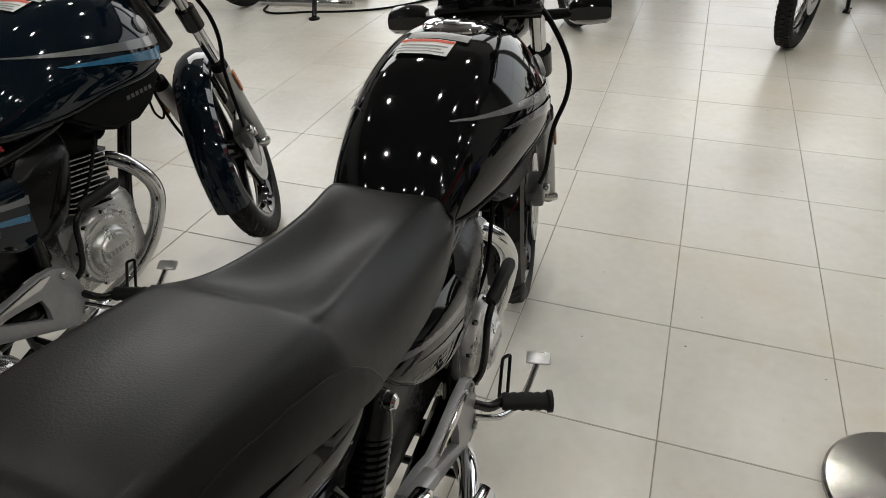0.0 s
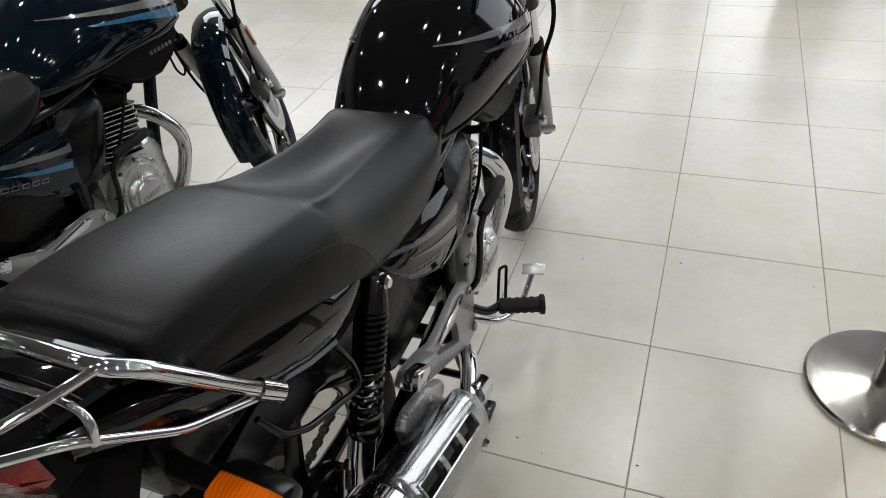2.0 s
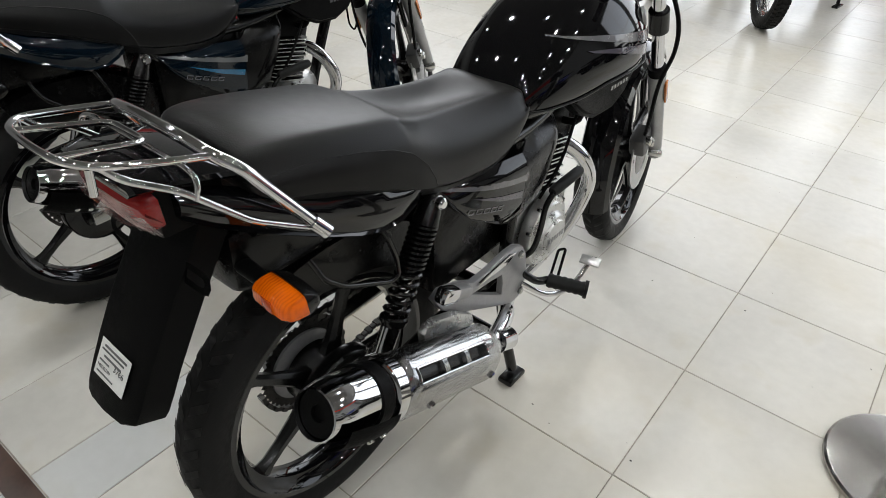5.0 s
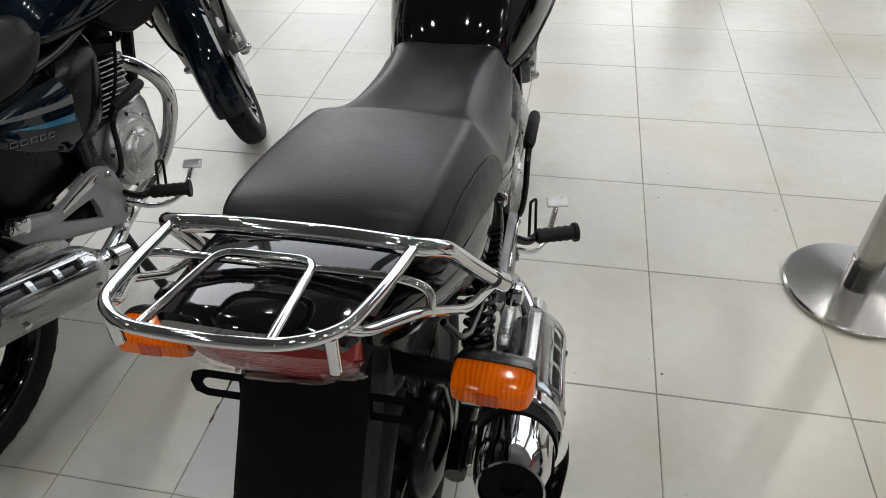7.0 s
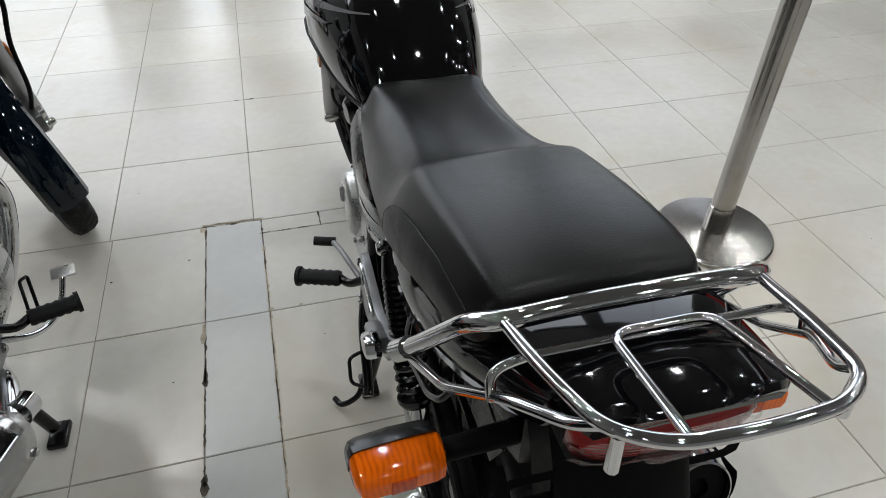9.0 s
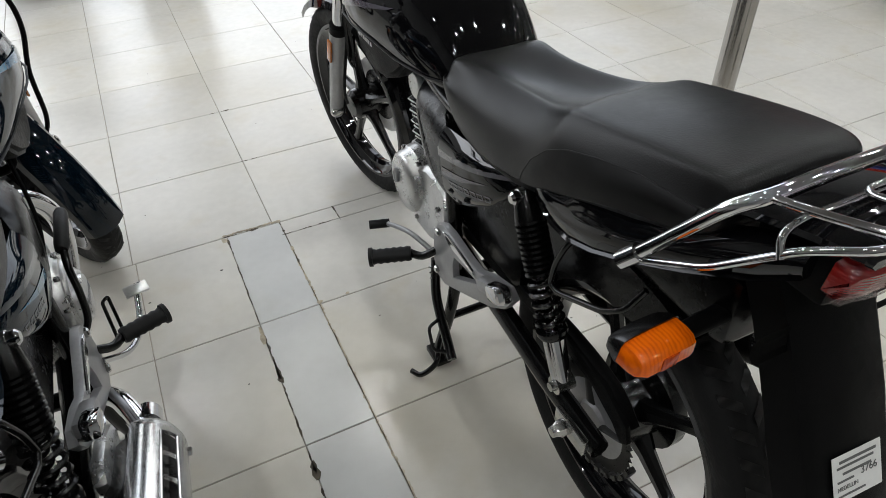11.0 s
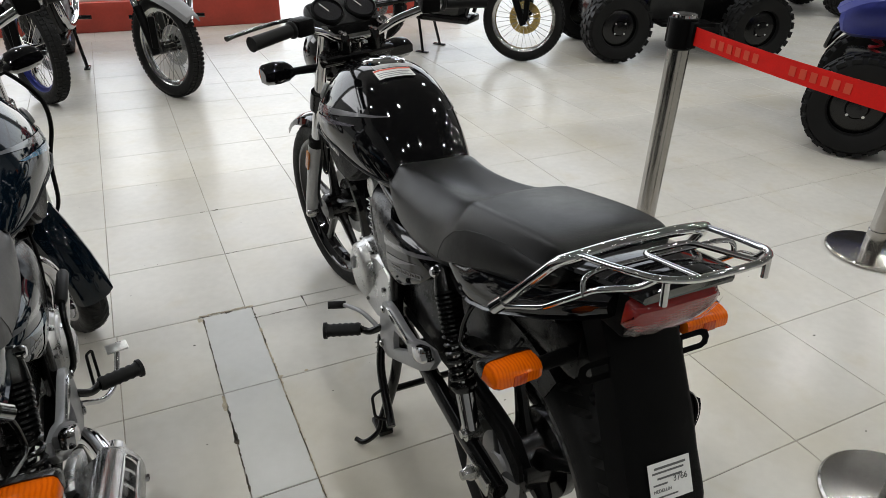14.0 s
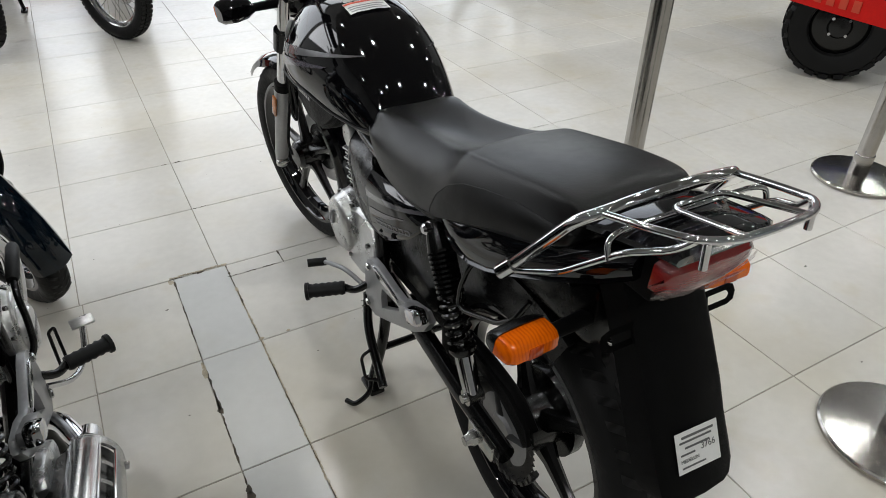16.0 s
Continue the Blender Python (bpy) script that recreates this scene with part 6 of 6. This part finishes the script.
def quad(where, label, colour):
    """A quad bike: left front wheel's foot near the origin, nose towards +y, body towards +x."""
    qd = empty("quad_bike", where, label, "quad bike", "quad bikes")
    R, w = 0.272, 0.21
    for x, y in ((0, 0), (0.86, 0), (-0.02, -1.2), (0.88, -1.2)):
        c = V(x, y, R)
        s = -1 if x < 0.4 else 1
        wheel = part("wheel", lathe([(-0.06, 0.05), (-0.05, 0.148), (0.02, 0.150), (0.035, 0.13), (0.04, 0.06), (0.055, 0.05), (0.06, 0.02)], c + V(s * 0.03, 0, 0), (s, 0, 0), 40), M_FRAME, qd, "black steel wheel")
        part("tyre", lathe([(-w * 0.42, 0.15), (-w * 0.5, 0.19), (-w * 0.5, 0.235), (-w * 0.4, R - 0.016), (-w * 0.15, R - 0.008), (w * 0.15, R - 0.008), (w * 0.4, R - 0.016), (w * 0.5, 0.235), (w * 0.5, 0.19), (w * 0.42, 0.15), (w * 0.3, 0.143), (-w * 0.3, 0.143)], c, (1, 0, 0), 56, close=True), M_RUBBER, wheel, "fat black knobbly tyre")
        bm = bmesh.new()
        n = 22
        for k in range(n):
            for xx, off, rr in ((-0.40, 0, 0.972), (-0.13, 0.5, 1.0), (0.15, 0.0, 1.0), (0.40, 0.5, 0.972)):
                a = 2 * math.pi * (k + off) / n
                d, t = V(0, math.sin(a), math.cos(a)), V(0, math.cos(a), -math.sin(a))
                m = Matrix((V(1, 0, 0), t, d)).transposed().to_4x4()
                m.translation = c + V(xx * w, 0, 0) + d * (R * rr - 0.010)
                box(bm, (-w * 0.11, -0.023, -0.012), (w * 0.11, 0.023, 0.010), 0, m)
        tagged(part("tread", bm, M_RUBBER, wheel), kind="stuff")
        for k in range(4):
            a = math.pi / 4 + math.pi / 2 * k
            part("wheel_nut", bolt(c + V(s * 0.072, 0.055 * math.sin(a), 0.055 * math.cos(a)), (s, 0, 0), 0.011, 0.014), M_CHROME, wheel)
        rings = []
        for i in range(11):
            a = radians(-42 + 84 * i / 10)
            d = V(0, math.sin(a), math.cos(a))
            p0 = c + V(0, 0, 0.23) + d * (R + 0.08)
            rings.append([p0 + V(xx, 0, 0) + d * k for xx, k in ((-0.13, -0.03), (-0.11, 0.0), (0.11, 0.0), (0.13, -0.03), (0.10, -0.012), (-0.10, -0.012))])
        part("mudguard", loft(rings), colour, qd)
        part("axle", tube([c + V(s * 0.02, 0, 0), c - V(s * 0.32, 0, -0.05)], 0.025, 10), M_FRAME, qd)
        part("suspension", coil(c - V(s * 0.22, 0, 0.02), c - V(s * 0.28, 0, -0.30), 0.03, 7, 0.006), M_REDPLASTIC, qd)
    part("chassis", box(bmesh.new(), (0.26, -1.3, 0.24), (0.60, 0.15, 0.48), 0.04), M_FRAME, qd)
    part("engine", box(bmesh.new(), (0.22, -0.85, 0.26), (0.66, -0.35, 0.62), 0.05), M_FIN, qd)
    part("body", box(bmesh.new(), (0.16, -0.55, 0.58), (0.70, 0.22, 0.82), 0.08), colour, qd)
    part("seat", box(bmesh.new(), (0.26, -1.3, 0.72), (0.60, -0.42, 0.86), 0.06), M_SEAT, qd)
    part("handlebar", tube(rounded([(0.05, -0.35, 1.05), (0.3, -0.2, 1.02), (0.38, -0.15, 0.9), (0.48, -0.15, 0.9), (0.56, -0.2, 1.02), (0.81, -0.35, 1.05)], 0.06), 0.013, 10), M_FRAME, qd)
    for s in (0.1, 0.76):
        part("footboard", box(bmesh.new(), (s - 0.11, -0.85, 0.27), (s + 0.11, -0.38, 0.30), 0.01), M_MATT, qd)
    part("bumper_bar", tube(rounded([(0.36, 0.12, 0.66), (0.30, 0.23, 0.59), (0.37, 0.25, 0.485), (0.49, 0.25, 0.485), (0.56, 0.23, 0.59), (0.50, 0.12, 0.66)], 0.03), 0.013, 10), M_FRAME, qd)
    for x in (0.38, 0.48):
        part("bumper_post", tube([(x, 0.25, 0.485), (x, 0.14, 0.66)], 0.011, 8), M_FRAME, qd)
    for y0, y1 in ((-0.15, 0.30), (-1.42, -0.95)):
        rk = part("cargo_rack", tube(rounded([(0.02, y0, 0.86), (0.02, y1, 0.86), (0.84, y1, 0.86), (0.84, y0, 0.86), (0.02, y0, 0.86)], 0.06), 0.011, 8), M_FRAME, qd)
        for k in range(4):
            part("rack_bar", tube([(0.15 + 0.18 * k, y0, 0.862), (0.15 + 0.18 * k, y1, 0.862)], 0.008, 6), M_FRAME, rk)
    return qd


trail_bike(pose(-0.69, 3.11, 0, 0, 0, -4), "dark trail motorcycle with blue wheel rims, parked by the platform", M_MATT, M_BLUERIM, M_DISC, 32, 0.315)
trail_bike(pose(0.04, 3.0, 0, 0, 0, -6), "dark trail motorcycle with wire wheels and a grey mudguard", M_MATT, M_STEEL, M_DISC, 36, 0.31, True, fender=M_GREY)
trail_bike(pose(1.23, 2.89, 0, 0, 0, -14), "red and black motorcycle on its stand", M_REDPLASTIC, M_FRAME, M_DISC, -6, 0.30, True)
trail_bike(pose(-2.22, 2.95, 0, 0, 0, -3), "black motorcycle with chrome trim, parked in the row", M_PAINT, M_FRAME, M_DISC, 0, 0.30, True)
trail_bike(pose(2.70, 3.08, 0, 0, 0, 40), "off-road motorcycle with a gold brake disc and wire wheels", M_MATT, M_STEEL, M_GOLD, 8, 0.325)
quad(pose(3.33, 0.64, 0, 0, 0, 33), "blue quad bike with fat knobbly tyres and black bars", M_BLUEPLASTIC)
quad(pose(3.42, 2.82, 0, 0, 0, 72), "black quad bike with fat knobbly tyres", M_MATT)
quad(pose(6.3, 4.05, 0, 0, 0, 72), "black quad bike with fat knobbly tyres", M_MATT)

counter = part("display_box", box(bmesh.new(), (-2.0, -1.9, 0.0), (-1.14, -0.86, 0.55), 0.012), M_BLACKPANEL)
tagged(counter, "plain black display box beside the parked motorcycles", "display box")

# low steel stand and a loose cable by the back row
ps = empty("paddock_stand", pose(0, 0, 0), "low bright steel paddock stand with a black prop leg", "stand")
part("side_bar", tube([(-2.14, 2.97, 0.022), (-1.46, 3.06, 0.022)], 0.018, 12), M_CHROME, ps)
part("side_bar", tube([(-2.10, 3.12, 0.022), (-1.42, 3.21, 0.022)], 0.018, 12), M_CHROME, ps)
part("cross_bar", tube([(-2.13, 2.96, 0.022), (-2.09, 3.13, 0.022)], 0.018, 12), M_CHROME, ps)
part("prop_leg", tube(spline([(-1.64, 3.04, 0.34), (-1.62, 2.86, 0.18), (-1.592, 2.742, 0.012)], 4), 0.016, 10), M_FRAME, ps, "black prop leg")
part("foot_pad", lathe([(0, 0.036), (0.008, 0.036), (0.014, 0.02)], (-1.592, 2.739, 0), (0, 0, 1), 16), M_MATT, ps)
cable = part("power_cable", tube(spline([(-2.06, 2.93, 0.008), (-2.02, 2.82, 0.007), (-1.90, 2.78, 0.007), (-1.70, 2.86, 0.007), (-1.45, 2.93, 0.007), (-1.20, 3.08, 0.007), (-0.95, 3.40, 0.007)], 8), 0.007, 8), M_MATT)
tagged(cable, "loose black cable lying in a curve on the tiles", "cable")

# ---- floor ----
T = 0.4
GAP = 0.0012
ground = part("floor", box(bmesh.new(), (X0, Y0, -0.1), (X1, Y1, -0.0022)), M_GROUT)
tagged(ground, "pale cream ceramic tile floor, glossy, with thin grey joints", "", "", "structure")


def tile_mesh(w, h):
    bm = bmesh.new()
    b = 0.0012
    lo = [bm.verts.new((x, y, -0.004)) for x, y in ((0, 0), (w, 0), (w, h), (0, h))]
    mid = [bm.verts.new((x, y, -b)) for x, y in ((0, 0), (w, 0), (w, h), (0, h))]
    top = [bm.verts.new((x, y, 0)) for x, y in ((b, b), (w - b, b), (w - b, h - b), (b, h - b))]
    for p, q in ((lo, mid), (mid, top)):
        for k in range(4):
            bm.faces.new((p[k], p[(k + 1) % 4], q[(k + 1) % 4], q[k]))
    bm.faces.new(top)
    me = bpy.data.meshes.new("tile")
    bm.to_mesh(me)
    bm.free()
    me.materials.append(M_TILE)
    return me


meshes = {}


def tile(x0, y0, x1, y1, grey=False):
    w, h = round(x1 - x0 - 2 * GAP, 4), round(y1 - y0 - 2 * GAP, 4)
    if (w, h) not in meshes:
        meshes[w, h] = tile_mesh(w, h)
        if grey:
            meshes[w, h].materials[0] = M_TILE2
    o = new("tile", meshes[w, h])
    o.parent = ground
    o.location = (x0 + GAP, y0 + GAP, random.uniform(-0.0004, 0.0))
    return o


NX, NY = range(-5, 12), range(-5, 12)


def line_x(i, j):
    """Where the joint west of column i runs in row j: the rows past the repair lie a little off."""
    if i == -1:
        return -0.42 if j < 1 else -0.428
    if i == 0:
        return 0.0 if j < 1 else -0.021
    if i == 1:
        return T if j < 3 else T - 0.012
    return i * T


for i in NX:
    for j in NY:
        x0, x1, y = line_x(i, j), line_x(i + 1, j), j * T
        if i == -1 and j < 1:
            tile(x0, y, -0.16, y + T)
            tile(-0.16, y, 0, y + T, True)
        elif (i, j) == (0, 0):
            tile(0, 0, T, 0.333)
            tile(0, 0.333, 0.172, T)
            tile(0.172, 0.333, T, T)
        else:
            tile(x0, y, x1, y + T)
me = bpy.data.meshes.new("far_tiles")
vs, fs = [], []
for i in range(-13, 28):
    for j in range(-13, 23):
        if i in NX and j in NY:
            continue
        x, y, n = i * T + GAP, j * T + GAP, len(vs)
        w = T - 2 * GAP
        vs += [(x, y, -0.0005), (x + w, y, -0.0005), (x + w, y + w, -0.0005), (x, y + w, -0.0005), (x, y, -0.003), (x + w, y, -0.003), (x + w, y + w, -0.003), (x, y + w, -0.003)]
        fs += [(n, n + 1, n + 2, n + 3), (n + 4, n + 5, n + 1, n), (n + 5, n + 6, n + 2, n + 1), (n + 6, n + 7, n + 3, n + 2), (n + 7, n + 4, n, n + 3)]
me.from_pydata(vs, [], fs)
me.materials.append(M_TILE)
far = tagged(new("far_tiles", me), kind="stuff")
far.parent = ground

# broken mortar along the re-laid strip, and crumbs on the floor
rnd = random.Random(11)
bm = bmesh.new()


def chip(bm, x, y, w, h, z=0.0004):
    n = 6
    vs = []
    for k in range(n):
        a = 2 * math.pi * k / n + rnd.uniform(-0.2, 0.2)
        r = rnd.uniform(0.65, 1.1)
        vs.append(bm.verts.new((x + w * r * math.cos(a), y + h * r * math.sin(a), z)))
    bm.faces.new(vs)
    top = [bm.verts.new(v.co + V(0, 0, -0.0003)) for v in vs]
    for k in range(n):
        bm.faces.new((vs[k], vs[(k + 1) % n], top[(k + 1) % n], top[k]))


for x0, y0, x1, y1, n, w in ((-0.16, -0.62, -0.16, -0.02, 46, 0.0042), (-0.16, 0.02, -0.16, 0.39, 22, 0.0026), (0.0, -0.6, 0.0, 0.33, 44, 0.0020), (0.0, 0.333, 0.172, 0.333, 20, 0.0026), (0.172, 0.333, 0.172, 0.4, 8, 0.0024), (-0.16, 0.4, 0.0, 0.4, 14, 0.0034), (0.0, 0.333, 0.0, 0.4, 7, 0.003), (-0.05, 1.2, 0.02, 1.2, 8, 0.0028), (-0.02, 0.8, 0.03, 0.8, 8, 0.0030)):
    for k in range(n):
        if math.sin(k * 0.9 + n) + rnd.uniform(-0.7, 0.7) < -0.35:
            continue
        t = (k + rnd.uniform(-0.4, 0.4)) / n
        s = w * rnd.uniform(0.3, 0.95) * (2.4 if rnd.random() < 0.12 else 1)
        L = math.hypot(x1 - x0, y1 - y0) / n * rnd.uniform(0.7, 1.7)
        along_x = abs(x1 - x0) > abs(y1 - y0)
        chip(bm, x0 + (x1 - x0) * t + rnd.uniform(-1, 1) * w * 0.4, y0 + (y1 - y0) * t + rnd.uniform(-1, 1) * w * 0.4, L if along_x else s, s if along_x else L)
joint = part("mortar_joint", bm, M_DARKGROUT, ground)
tagged(joint, "dark crumbling mortar round the narrow tiles", kind="stuff")
# beige mortar smeared over the edges of the re-laid tiles
bm = bmesh.new()
for x, y, w, h in ((-0.170, 0.387, 0.011, 0.013), (-0.165, -0.055, 0.009, 0.030), (-0.163, -0.030, 0.006, 0.022), (0.001, 0.258, 0.007, 0.013), (0.002, 0.006, 0.010, 0.009), (0.080, 0.006, 0.008, 0.006), (-0.003, 0.402, 0.008, 0.006)):
    chip(bm, x, y, w, h, 0.0007)
for k in range(26):
    x = -0.165 + 0.165 * k / 25
    chip(bm, x, 0.405 + rnd.uniform(-0.002, 0.004), 0.008, rnd.uniform(0.003, 0.006), 0.0006)
for k in range(64):
    y = 0.25 - 0.95 * k / 63
    chip(bm, 0.001 + rnd.uniform(-0.002, 0.002), y, rnd.uniform(0.0022, 0.0045), 0.011, 0.0003)
smear = part("mortar_smear", bm, M_MORTAR, ground)
tagged(smear, "beige mortar smeared along the joints", kind="stuff")
bm = bmesh.new()
for x, y, s in ((0.843, 0.333, 0.0045), (1.662, -0.493, 0.006), (-0.205, 0.257, 0.005), (-0.404, 0.213, 0.005), (-0.365, 0.628, 0.003), (-0.23, -0.18, 0.003), (1.41, -0.855, 0.004), (1.173, 0.315, 0.003), (0.126, -0.113, 0.003), (0.56, -0.346, 0.0035), (0.815, -0.343, 0.0045), (0.58, 0.289, 0.003)):
    chip(bm, x, y, s, s * 0.6, 0.0009)
for k in range(70):
    s = rnd.uniform(0.0008, 0.0022)
    chip(bm, rnd.uniform(-1.2, 2.6), rnd.uniform(-1.4, 2.2), s, s * rnd.uniform(0.4, 1), 0.0008)
crumbs = part("floor_crumbs", bm, M_DEBRIS, ground)
tagged(crumbs, "scattered dark crumbs", kind="stuff")
